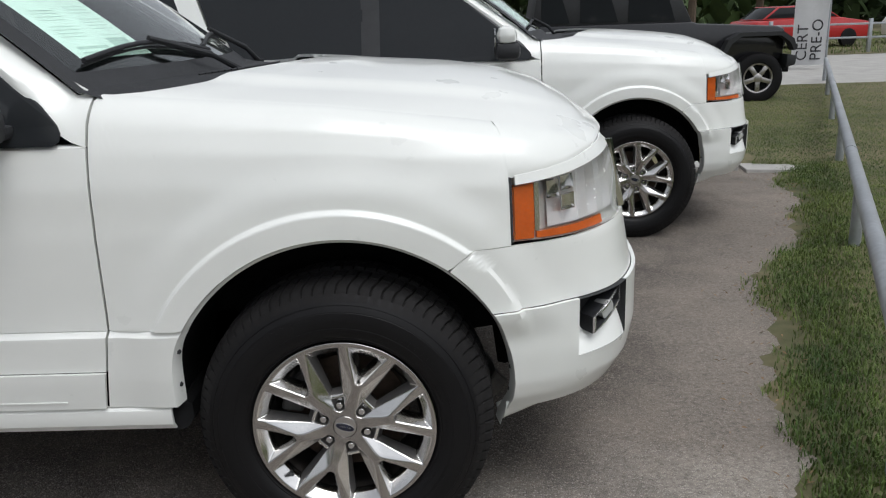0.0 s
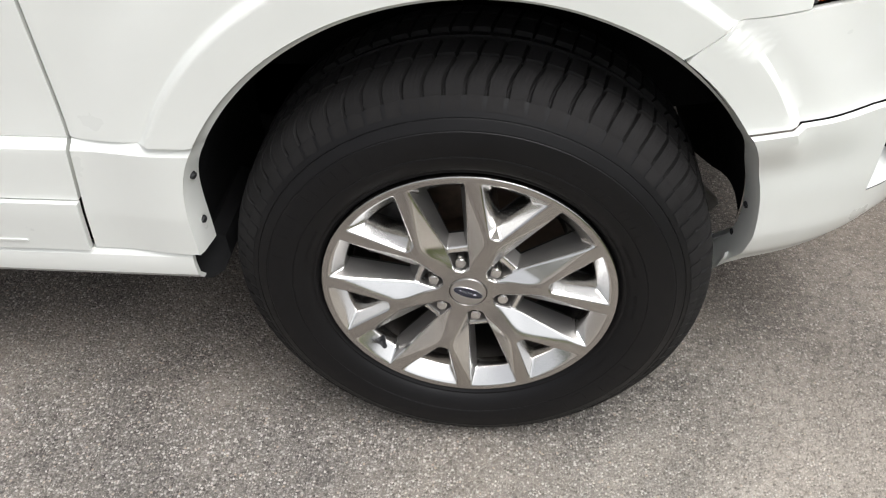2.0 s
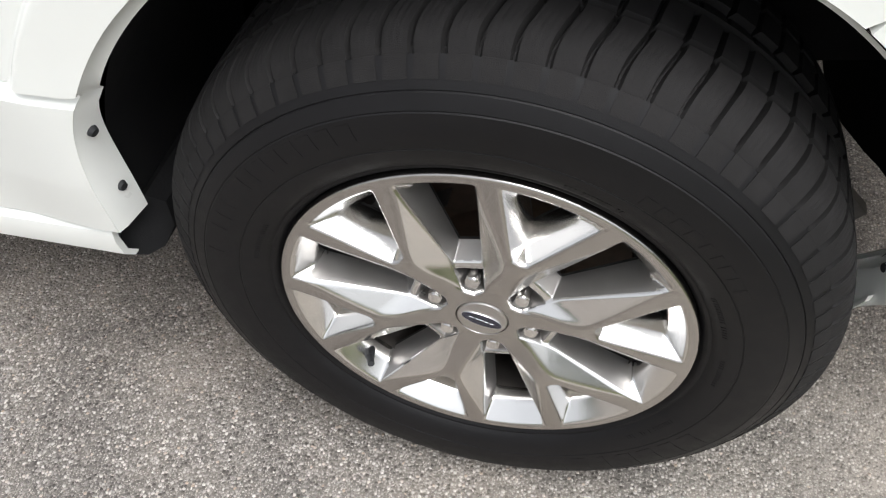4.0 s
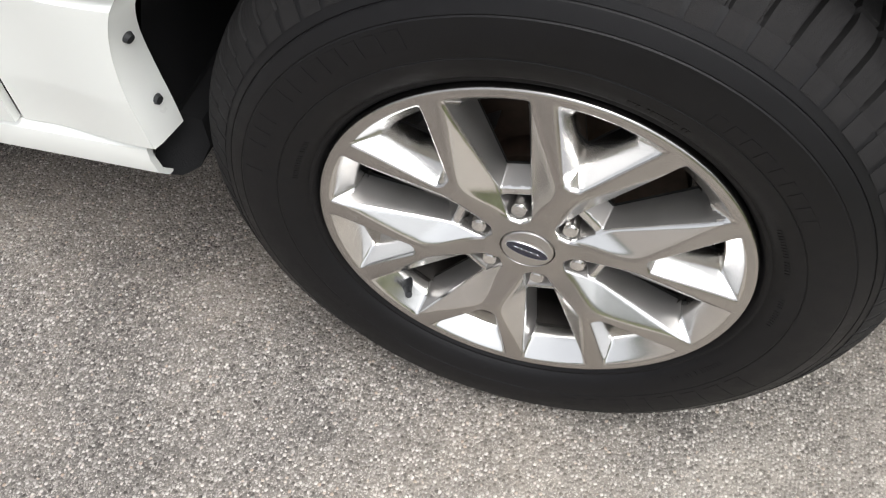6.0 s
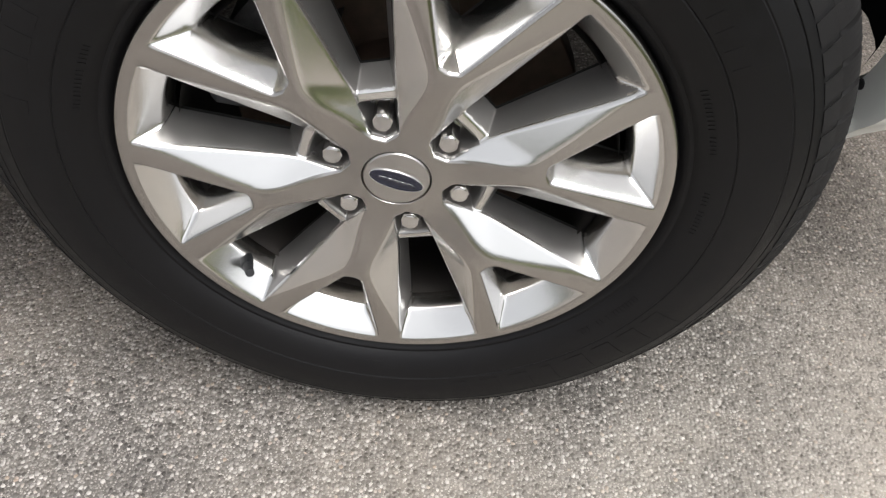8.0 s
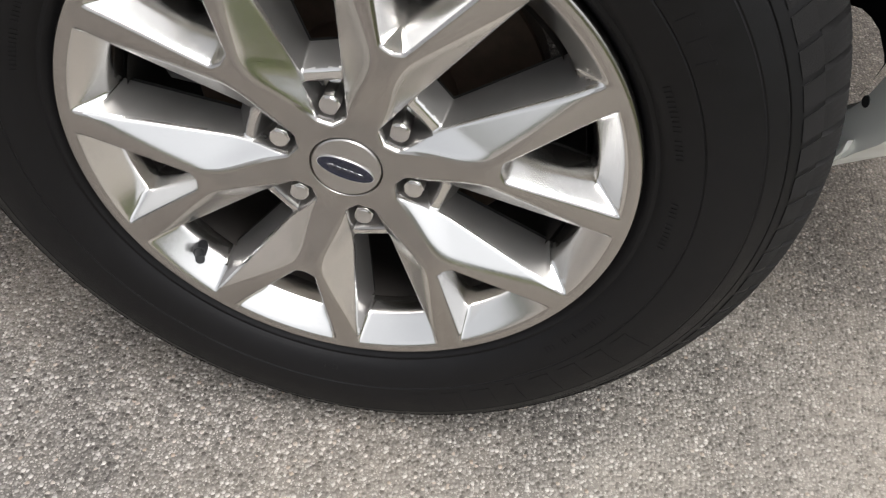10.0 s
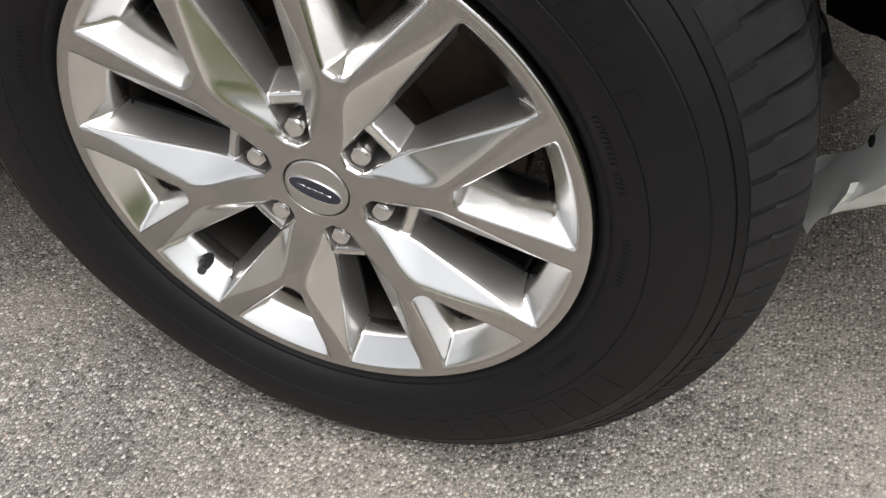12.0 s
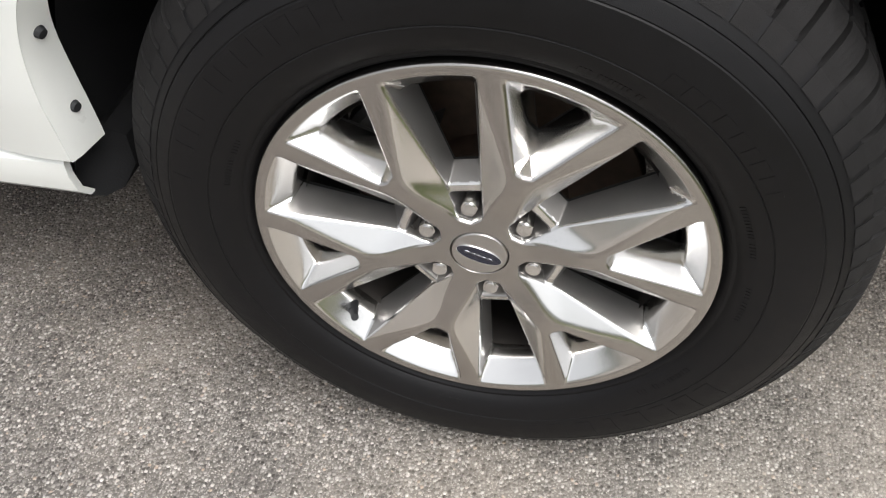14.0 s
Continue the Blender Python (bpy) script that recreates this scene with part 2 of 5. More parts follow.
def lathe(bm, profile, seg=96, mi=0, a0=0.0, a1=360.0, centre=(0, 0, 0)):
    """Turns (r, y) points about the y axis; angles run from +x towards +z."""
    whole = abs(a1 - a0) >= 360
    rings = []
    for i in range(seg if whole else seg + 1):
        a = radians(a0 + (a1 - a0) * i / seg)
        rings.append([bm.verts.new((centre[0] + r * math.cos(a), centre[1] + y, centre[2] + r * math.sin(a))) for r, y in profile])
    for i in range(seg):
        p, q = rings[i], rings[(i + 1) % len(rings)]
        for j in range(len(profile) - 1):
            bm.faces.new((p[j], p[j + 1], q[j + 1], q[j])).material_index = mi
    return rings


def grid(bm, rows, rim=0.0, inward=None, skip=None, mi=0):
    """A sheet from rows of points; rim: depth of its folded edge, along inward (a vector for each point)."""
    vs = [[bm.verts.new(p) for p in row] for row in rows]
    nr, nc = len(rows), len(rows[0])
    for i in range(nr - 1):
        for j in range(nc - 1):
            if not (skip and skip(i, j)):
                quad = (vs[i][j], vs[i + 1][j], vs[i + 1][j + 1], vs[i][j + 1])
                apart = [v for n, v in enumerate(quad) if (v.co - quad[n - 1].co).length > 2e-6]
                if len(apart) > 2:
                    bm.faces.new(apart).material_index = mi
    if rim:
        ring = [(i, 0) for i in range(nr)] + [(nr - 1, j) for j in range(1, nc)] + [(i, nc - 1) for i in range(nr - 2, -1, -1)] + [(0, j) for j in range(nc - 2, 0, -1)]
        low = [bm.verts.new(vs[i][j].co + Vector(inward(i, j)) * rim) for i, j in ring]
        for a in range(len(ring)):
            b = (a + 1) % len(ring)
            va, vb = vs[ring[a][0]][ring[a][1]], vs[ring[b][0]][ring[b][1]]
            cell = min(ring[a][0], ring[b][0], nr - 2), min(ring[a][1], ring[b][1], nc - 2)
            if (va.co - vb.co).length > 1e-6 and not (skip and skip(*cell)):
                bm.faces.new((va, vb, low[b], low[a])).material_index = mi
    return vs


def lerp(a, b, t):
    return a + (b - a) * t


def ease(t):
    t = min(1.0, max(0.0, t))
    return t * t * (3 - 2 * t)


def table(pairs, x):
    return float(np.interp(x, [p[0] for p in pairs], [p[1] for p in pairs]))


# ---- the wheel: six Y-shaped spokes, turned so that a nut stands 42 degrees above the front ----
HUB, PHASE = 0.398, 41.4


def soft_max(a, b, k):
    h = np.maximum(k - np.abs(a - b), 0) / k
    return np.maximum(a, b) + h * h * k / 4


def soft_min(a, b, k):
    return -soft_max(-a, -b, k)


def wheel_relief(r, fold):
    """Depth of the cast face at radius r; fold: degrees from a window's axis (0) to a spoke's axis (30)."""
    x, z = r * np.cos(np.radians(fold)), r * np.sin(np.radians(fold))

    def polar(rr, a):
        return rr * math.cos(radians(a)), rr * math.sin(radians(a))

    def side(a, b):
        """Distance to the line through a and b, positive on the right of the way from a to b."""
        (ax, az), (bx, bz) = a, b
        l = math.hypot(bx - ax, bz - az)
        return ((x - ax) * (bz - az) - (z - az) * (bx - ax)) / l

    def eased(t):
        t = np.clip(t, 0, 1)
        return t * t * (3 - 2 * t)

    def plane(p, q, t):
        """Depth of the plane through three points (x, z, depth)."""
        a, b, c = np.linalg.solve(np.array([(1.0, u, v) for u, v, _ in (p, q, t)]), np.array([d for _, _, d in (p, q, t)]))
        return a + b * x + c * z

    face = -0.0155 - 0.0150 * eased((r - 0.05) / 0.085) + 0.0045 * eased((r - 0.13) / 0.11)
    lip = -0.0260 + (0.2435 - r) * 1.06
    lip = soft_max(lip, (0.2185 - r) * 5.0, 0.003)
    # large window: two flat facets fall from the spoke's edge to a crest, a steep wall below it
    tip, bend, crest, knee = (*polar(0.2435, 10.6), -0.0258), (*polar(0.1285, 25.0), -0.0300), (*polar(0.0945, 10.9), -0.0062), (*polar(0.076, 21.0), -0.0205)
    facet = soft_min(plane(tip, bend, crest), plane(bend, crest, knee), 0.004)
    gone = np.clip((x - crest[0]) / (tip[0] - crest[0]), -0.4, 1.1)
    wall = crest[2] + (tip[2] - crest[2]) * gone + side(crest[:2], tip[:2]) * 4.4
    m = soft_min(soft_max(facet, wall, 0.004), lip, 0.004)
    deep = soft_min(soft_max(facet, wall, 0.004), lip, 0.022)
    m = m + (deep - m) * eased((m + 0.016) / 0.018)
    p, p2, p3 = polar(0.076, 21.0), polar(0.0530, 14.0), polar(0.0455, 0)
    for a, b in ((p, p2), (p2, p3)):
        m = soft_min(m, face - side(a, b) * 3.6, 0.004)
    ridge = -0.0062 + np.maximum(np.maximum(0.25 * (x - 0.0845), 2.1 * (x - 0.0925)), 2.3 * (0.0845 - x))
    big = soft_min(m, ridge, 0.0025)
    big = np.where(x < 0.0845, soft_min(big, 0.0195 + 0 * big, 0.006), big)
    # small window inside the Y
    s1, s2, s3 = polar(0.2475, 16.4), polar(0.1425, 26.0), polar(0.1395, 30)
    cut = soft_max(side(s1, s2) * 2.3, side(s1, s2) * 5.0 - 0.030, 0.003)
    n = soft_min(lip, face + cut, 0.003)
    low = soft_min(lip, face + cut, 0.014)
    n = n + (low - n) * eased((n + 0.016) / 0.018)
    n = soft_min(n, face + side(s2, s3) * 3.2, 0.004)
    y = soft_max(face, big, 0.0052)
    y = soft_max(y, n, 0.0052)
    inside = np.maximum(big, n) - face
    walled = (wall > facet) & (wall < lip) & (big > n) & (inside > 0.001) & (x > 0.094)
    return y, inside, walled


CUT = 0.0215  # how deep the cast face reaches before the openings


def build_rim(rings, turns):
    """The cast wheel with its lip and barrel; rings and turns set how fine the cast face is."""
    r = np.linspace(0.0335, 0.2505, rings)[:, None] * np.ones((1, turns))
    a = np.linspace(0, 360, turns, endpoint=False)[None, :] * np.ones((rings, 1))
    def relief(r, a):
        return wheel_relief(r, np.abs((a - PHASE + 30) % 60 - 30))

    y, inside, walled = relief(r, a)
    open_ = (y > CUT) & (r > 0.0865)
    for _ in range(4):  # draws the points in the openings back to the openings' edges
        e = 2e-5
        g = relief(r, a)[0]
        gr = (relief(r + e, a)[0] - g) / e
        ga = (relief(r, a + np.degrees(e / r))[0] - g) / e
        step = np.where(open_, (g - CUT) / np.maximum(gr * gr + ga * ga, 0.05), 0)
        step = np.clip(step, -0.0012, 0.0012)
        r, a = r - step * gr, a - np.degrees(step * ga / r)
    for _ in range(2):  # rounds the creases as polishing does
        y = (np.roll(y, 1, 1) + 2 * y + np.roll(y, -1, 1)) / 4
        y = (np.roll(y, 1, 1) + 2 * y + np.roll(y, -1, 1)) / 4
        y[1:-1] = (y[:-2] + 2 * y[1:-1] + y[2:]) / 4
    y = np.where(open_, CUT, y)
    verts = np.stack([r * np.cos(np.radians(a)), y, r * np.sin(np.radians(a))], 2).reshape(-1, 3)
    i, j = np.meshgrid(np.arange(rings - 1), np.arange(turns), indexing="ij")
    k = (j + 1) % turns
    quads = np.stack([i * turns + j, i * turns + k, (i + 1) * turns + k, (i + 1) * turns + j], 2).reshape(-1, 4)
    keep = ~open_.reshape(-1)[quads].all(1)
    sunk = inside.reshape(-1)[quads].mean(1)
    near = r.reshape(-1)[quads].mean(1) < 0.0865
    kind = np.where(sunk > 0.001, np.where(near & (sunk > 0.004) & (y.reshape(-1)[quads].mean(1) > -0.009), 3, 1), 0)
    kind = np.where(walled.reshape(-1)[quads].mean(1) > 0.5, 5, kind)
    me = bpy.data.meshes.new("wheel")
    me.from_pydata(verts.tolist(), [], quads[keep].tolist())
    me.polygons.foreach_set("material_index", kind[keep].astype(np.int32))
    bm = bmesh.new()
    bm.from_mesh(me)
    bpy.data.meshes.remove(me)
    bmesh.ops.delete(bm, geom=[v for v in bm.verts if not v.link_faces], context="VERTS")
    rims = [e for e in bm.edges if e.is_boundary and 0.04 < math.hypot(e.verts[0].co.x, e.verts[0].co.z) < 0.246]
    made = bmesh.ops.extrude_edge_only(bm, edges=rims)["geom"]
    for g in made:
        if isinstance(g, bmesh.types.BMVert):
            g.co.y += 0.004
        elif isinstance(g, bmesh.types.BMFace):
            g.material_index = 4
    edge = [(0.2505, -0.0260), (0.2526, -0.0259), (0.2541, -0.0252), (0.2551, -0.0240), (0.2556, -0.0222), (0.2556, -0.010), (0.248, -0.006), (0.232, 0.006), (0.226, 0.022)]
    lathe(bm, edge, 240, 0)
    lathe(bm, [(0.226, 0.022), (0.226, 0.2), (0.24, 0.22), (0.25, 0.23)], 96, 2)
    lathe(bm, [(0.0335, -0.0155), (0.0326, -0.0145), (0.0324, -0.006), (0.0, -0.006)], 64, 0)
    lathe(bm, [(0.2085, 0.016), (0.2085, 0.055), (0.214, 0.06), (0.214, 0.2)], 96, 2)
    return bm


def build_wheel():
    """Axle along y, face towards -y, hub centre at the origin."""
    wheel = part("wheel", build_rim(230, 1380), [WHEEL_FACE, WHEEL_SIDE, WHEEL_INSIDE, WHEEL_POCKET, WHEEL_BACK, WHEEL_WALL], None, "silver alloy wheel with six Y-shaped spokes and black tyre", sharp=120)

    # tyre
    profile = [(0.228, 0.002), (0.247, -0.004), (0.256, -0.0125), (0.2605, -0.0215), (0.2645, -0.0245), (0.268, -0.0245), (0.2705, -0.0275), (0.2765, -0.0325), (0.290, -0.0375),
               (0.3000, -0.0395), (0.3012, -0.0388), (0.3024, -0.0398), (0.316, -0.0415), (0.330, -0.0412), (0.3440, -0.0388), (0.3452, -0.0374), (0.3466, -0.0378), (0.3580, -0.0322), (0.3610, -0.0304), (0.3620, -0.0284), (0.3632, -0.0290), (0.3725, -0.0235), (0.382, -0.0160), (0.3885, -0.0098)]
    bm = bmesh.new()
    lathe(bm, profile, 200)
    lathe(bm, [(0.39, 0.262), (0.372, 0.283), (0.33, 0.296), (0.29, 0.29), (0.262, 0.27), (0.245, 0.262)], 96)
    for v in bm.verts:  # the flat where it stands
        flat = -HUB + 0.0025
        if v.co.z < flat:
            v.co.y += -0.004 * (1 if v.co.y < 0.12 else -1)
            v.co.z = flat
        elif v.co.z < -0.24:
            v.co.y += (-0.004 if v.co.y < 0.12 else 0.012) * ease((-0.24 - v.co.z) / 0.15)
    tyre = part("tyre", bm, RUBBER, wheel, "black rubber tyre with a raised-block tread")

    # tread: shoulder blocks parted by slanting grooves, ribs within
    bm = bmesh.new()
    blocks, per = 80, 14
    ys = [-0.0105, -0.009, -0.006, -0.003, 0.0, 0.003, 0.006, 0.010, 0.014, 0.019, 0.025, 0.031, 0.037, 0.043, 0.049, 0.0535, 0.0545, 0.061, 0.062, 0.07, 0.08, 0.09, 0.1, 0.1055, 0.1065, 0.1135, 0.1145]
    ys = ys + [0.248 - y for y in reversed(ys[:-2])]
    crowns = [(0, 0.4175), (0.06, 0.4165), (0.09, 0.4140), (0.103, 0.4115), (0.112, 0.4085), (0.119, 0.4048), (0.125, 0.4000), (0.1300, 0.3945), (0.1345, 0.3880)]
    rings = []
    for i in range(blocks * per):
        ring = []
        for y in ys:
            off = abs(y - 0.124)
            crown = table(crowns, off)
            if min(abs(y - c) for c in (0.058, 0.11, 0.138, 0.19)) < 0.0037:
                crown -= 0.008
            slant = 0.5 * ease((y + 0.006) / 0.065) if y < 0.06 else 0.5 + 6 * (y - 0.06)
            u = (i / per) % 1.0
            if 0.012 < off < 0.1335 and u < (0.14 if off > 0.09 else 0.13):
                crown -= 0.0095 * (1 if off < 0.126 else 0.7)
            elif y < 0.05 and u > 0.2 and (i % 3 == 0) and -0.004 < y < 0.04:
                crown -= 0.0006
            a = 2 * math.pi * (i / per - slant) / blocks
            q = Vector((crown * math.cos(a), y, crown * math.sin(a)))
            if q.z < -0.24:
                q.y += (-0.004 if y < 0.124 else 0.012) * ease((-0.24 - q.z) / 0.15)
            q.z = max(q.z, -HUB + 0.0015)
            ring.append(bm.verts.new(q))
        rings.append(ring)
    for i in range(len(rings)):
        p, q = rings[i], rings[(i + 1) % len(rings)]
        for j in range(len(ys) - 1):
            bm.faces.new((p[j], p[j + 1], q[j + 1], q[j]))
    part("tread", bm, TREAD, wheel, "dusty tyre tread of slanted rubber blocks", sharp=28)

    # raised sidewall marks: plain bars in two arcs, rows of small marks near the bead
    def side_y(r):
        return table(profile[4:], r)

    def mark(bm, a, r0, r1, w, high=0.0011):
        a = radians(a)
        c, s = math.cos(a), math.sin(a)
        def p(r, t, up):
            q = Vector((r * c - t * s, side_y(r) - up, r * s + t * c))
            if q.z < -0.24:
                q.y -= 0.004 * ease((-0.24 - q.z) / 0.15)
            return bm.verts.new(q)
        rs = [lerp(r0, r1, i / 3) for i in range(4)]
        top = [[p(r, -w / 2, high), p(r, w / 2, high)] for r in rs]
        low = [[p(r, -w / 2, -0.001), p(r, w / 2, -0.001)] for r in rs]
        for i in range(3):
            bm.faces.new((top[i][0], top[i][1], top[i + 1][1], top[i + 1][0]))
            for e in (0, 1):
                bm.faces.new((top[i][e], top[i + 1][e], low[i + 1][e], low[i][e]))
        bm.faces.new((top[0][0], low[0][0], low[0][1], top[0][1]))
        bm.faces.new((top[3][0], low[3][0], low[3][1], top[3][1]))

    bm = bmesh.new()
    for i in range(80):
        mark(bm, (i + 0.57) * 4.5, 0.3715, 0.3885, 0.0235, 0.0008)
    tagged(part("shoulder_lug", bm, TREAD, wheel, "row of rubber lugs round the tyre shoulder"), kind="stuff")
    bm = bmesh.new()
    rnd = random.Random(4)
    for start, count, step, wide, r0, r1 in ((112, 14, 4.1, 0.0165, 0.3190, 0.3395), (-76, 8, 6.6, 0.027, 0.3085, 0.3395), (30, 9, 3.6, 0.015, 0.3060, 0.3200)):
        for i in range(count):
            if start == 112 and i in (8, 12):
                continue
            mark(bm, start + step * i, r0, r1, wide * (0.85 if rnd.random() < 0.85 else 0.4), 0.00045)
    for start, count in ((-44, 18), (-6, 12), (14, 16), (-100, 8), (60, 14), (150, 16)):
        for i in range(count):
            if rnd.random() < 0.85:
                mark(bm, start + 0.95 * i, 0.279, 0.2845, 0.0026, 0.0006)
    tagged(part("sidewall_mark", bm, RUBBER, wheel, "raised rubber bars on the tyre sidewall"), kind="stuff")

    # cap and badge
    bm = bmesh.new()
    lathe(bm, [(0.0316, -0.006), (0.0316, -0.0148), (0.0304, -0.0162), (0.022, -0.0168), (0.0, -0.0172)], 64)
    part("center_cap", bm, CAP, wheel, "round silver hub cap")
    bm = bmesh.new()
    tilt = radians(162)
    def badge_ring(sx, sz, y, n=40):
        return [bm.verts.new((sx * math.cos(t) * math.cos(tilt) - sz * math.sin(t) * math.sin(tilt), y, sx * math.cos(t) * math.sin(tilt) + sz * math.sin(t) * math.cos(tilt))) for t in (2 * math.pi * i / n for i in range(n))]
    for sx, sz, y0, y1, mi in ((0.0272, 0.0112, -0.0158, -0.0182, 1), (0.0262, 0.0102, -0.017, -0.0186, 0)):
        lo, hi = badge_ring(sx, sz, y0), badge_ring(sx * 0.985, sz * 0.97, y1)
        for i in range(40):
            bm.faces.new((lo[i], lo[(i + 1) % 40], hi[(i + 1) % 40], hi[i])).material_index = mi
        bm.faces.new(hi).material_index = mi
    for u, w in ((-0.0135, 0.006), (-0.006, 0.004), (0.0, 0.004), (0.006, 0.004), (0.0135, 0.006)):  # plain bars for the mark
        m = Matrix.Rotation(-tilt, 4, "Y")
        box(bm, (u - w / 2, -0.0192, -0.0014), (u + w / 2, -0.0184, 0.0012), 0.0003, m, 1)
    part("emblem", bm, [BADGE, CHROME], wheel, "dark oval emblem with silver marks")

    # nuts
    bm = bmesh.new()
    r = 0.0098
    bmesh.ops.create_cone(bm, cap_ends=True, segments=6, radius1=r, radius2=r, depth=0.03, matrix=Matrix.Rotation(radians(90), 4, "X"))
    bmesh.ops.bevel(bm, geom=[e for e in bm.edges], offset=0.0008, segments=2, affect="EDGES", profile=0.5)
    bmesh.ops.create_cone(bm, cap_ends=True, segments=24, radius1=0.0062, radius2=0.0082, depth=0.004, matrix=Matrix.Translation((0, -0.0165, 0)) @ Matrix.Rotation(radians(90), 4, "X"))
    bmesh.ops.create_cone(bm, cap_ends=True, segments=24, radius1=0.0115, radius2=0.0115, depth=0.024, matrix=Matrix.Translation((0, 0.021, 0)) @ Matrix.Rotation(radians(90), 4, "X"))
    nut = part("lug_nut", bm, NUT, wheel, "chrome lug nut")
    for i in range(6):
        a = radians(PHASE + 60 * i)
        o = nut if i == 0 else nut.copy()
        if i:
            scene.collection.objects.link(o)
        o.location, o.rotation_euler = (0.0632 * math.cos(a), 0.0065, 0.0632 * math.sin(a)), (0, 0.3 * i + 0.2, 0)

    # valve, brake
    a = radians(PHASE + 180.5)
    bm = bmesh.new()
    c, s = math.cos(a), math.sin(a)
    rod(bm, (0.226 * c, 0.005, 0.226 * s), (0.218 * c, -0.012, 0.218 * s), 0.0085, 0.0065, 16)
    rod(bm, (0.218 * c, -0.012, 0.218 * s), (0.209 * c, -0.026, 0.209 * s), 0.0052, 0.0048, 16)
    part("valve_stem", bm, BLACK_TRIM, wheel, "black rubber valve stem")
    bm = bmesh.new()
    lathe(bm, [(0.0, 0.05), (0.075, 0.05), (0.085, 0.055), (0.088, 0.085), (0.1, 0.088), (0.172, 0.088), (0.174, 0.09), (0.174, 0.118), (0.0, 0.118)], 72)
    part("brake_disc", bm, RUST, wheel, "brown rusty brake disc")
    bm = bmesh.new()
    lathe(bm, [(0.128, 0.14), (0.128, 0.056), (0.134, 0.05), (0.182, 0.05), (0.19, 0.058), (0.19, 0.14)], 18, a0=116, a1=172)
    part("brake_caliper", bm, CAST, wheel, "grey cast brake caliper")
    return wheel


# ---- the white sport utility vehicle: nose towards +x, near side towards -y, front axle at x = 0 ----
MID = 0.96  # the car's middle plane
ARCH_Z, ARCH_R = 0.456, 0.480
PLAN = [(-4.28, 0.96), (-4.27, 0.6), (-4.2, 0.2), (-4.05, 0.03), (-3.8, -0.015), (-3.0, -0.027), (-2.0, -0.032), (-1.0, -0.03), (-0.6, -0.029), (-0.4, -0.027), (-0.2, -0.021), (0.0, -0.012),
        (0.2, 0.006), (0.3, 0.022), (0.4, 0.042), (0.5, 0.070), (0.6, 0.105), (0.69, 0.153), (0.765, 0.215), (0.82, 0.285), (0.866, 0.38), (0.905, 0.51), (0.926, 0.7), (0.934, 0.96)]


def smooth_line(points, per=24):
    """A Catmull-Rom line through the points."""
    pts = [Vector(p) for p in points]
    pts = [pts[0] * 2 - pts[1], *pts, pts[-1] * 2 - pts[-2]]
    out = []
    for a, b, c, d in zip(pts, pts[1:], pts[2:], pts[3:]):
        for i in range(per):
            t = i / per
            out.append(0.5 * (2 * b + (c - a) * t + (2 * a - 5 * b + 4 * c - d) * t * t + (3 * b - 3 * c + d - a) * t ** 3))
    return out + [pts[-2]]


LINE = smooth_line(PLAN)
LINE_S = np.cumsum([0] + [(b - a).length for a, b in zip(LINE, LINE[1:])])
LINE_X, LINE_Y = np.array([p[0] for p in LINE]), np.array([p[1] for p in LINE])
S_END = float(LINE_S[-1])


def s_of_x(x):
    return float(np.interp(x, LINE_X, LINE_S))


def s_of_y(y):
    k = LINE_X > 0.2
    return float(np.interp(y, LINE_Y[k], LINE_S[k]))


SIDE_IN = [(0.34, 0.075), (0.39, 0.045), (0.42, 0.022), (0.47, 0.006), (0.56, 0.0), (0.70, 0.0), (0.75, 0.002), (0.95, 0.004), (1.04, 0.012), (1.10, 0.03), (1.145, 0.06), (1.17, 0.095), (1.185, 0.14)]
NOSE_IN = [(0.34, 0.09), (0.39, 0.05), (0.45, 0.015), (0.53, 0.0), (0.70, 0.0), (0.75, 0.012), (0.86, 0.03), (0.90, 0.045), (0.98, 0.05), (1.04, 0.06), (1.09, 0.072), (1.13, 0.09), (1.165, 0.12), (1.185, 0.16)]


def top_z(x):
    """Height of the wing's shoulder along the car."""
    return table([(-5, 1.312), (-0.6, 1.312), (-0.22, 1.281), (0.0, 1.262), (0.4, 1.212), (0.6, 1.182), (0.75, 1.165), (0.9, 1.16)], x)


def skin(s, z, ledge=True, out=0.0):
    """A point of the lower body's skin and its inward direction."""
    x, y = float(np.interp(s, LINE_S, LINE_X)), float(np.interp(s, LINE_S, LINE_Y))
    e = 0.01
    dx, dy = float(np.interp(s + e, LINE_S, LINE_X) - np.interp(s - e, LINE_S, LINE_X)), float(np.interp(s + e, LINE_S, LINE_Y) - np.interp(s - e, LINE_S, LINE_Y))
    l = math.hypot(dx, dy)
    nx, ny = -dy / l, dx / l
    nose = ease((abs(nx) - 0.25) / 0.6)
    zz = z if z < 0.98 else 0.98 + (z - 0.98) * (1.185 - 0.98) / (top_z(x) - 0.98)
    d = lerp(table(SIDE_IN, zz), table(NOSE_IN, zz), nose) - out
    if ledge and z > 0.697:
        d += 0.015
    elif not ledge and z < 0.7 and x < 0.2:
        d += 0.013 * ease((z - 0.683) / 0.016)
    for ax in (0.0, -3.02):
        r = math.hypot(x - ax, z - ARCH_Z)
        if not ledge and ax == 0.0 and x < 0:
            d -= 0.012 * ease((x + 0.60) / 0.13)
        low = 1.0 if ledge else ease((z - 0.60) / 0.1) if x > ax else 0.0
        if r < 0.72 and z > 0.6 and x < 0.62:
            d -= low * 0.016 * (1 - ease((r - 0.542) / 0.014)) + low * 0.012 * (1 - ease((r - 0.585) / 0.10))
    return Vector((x + nx * d, y + ny * d, z)), Vector((nx, ny, 0))


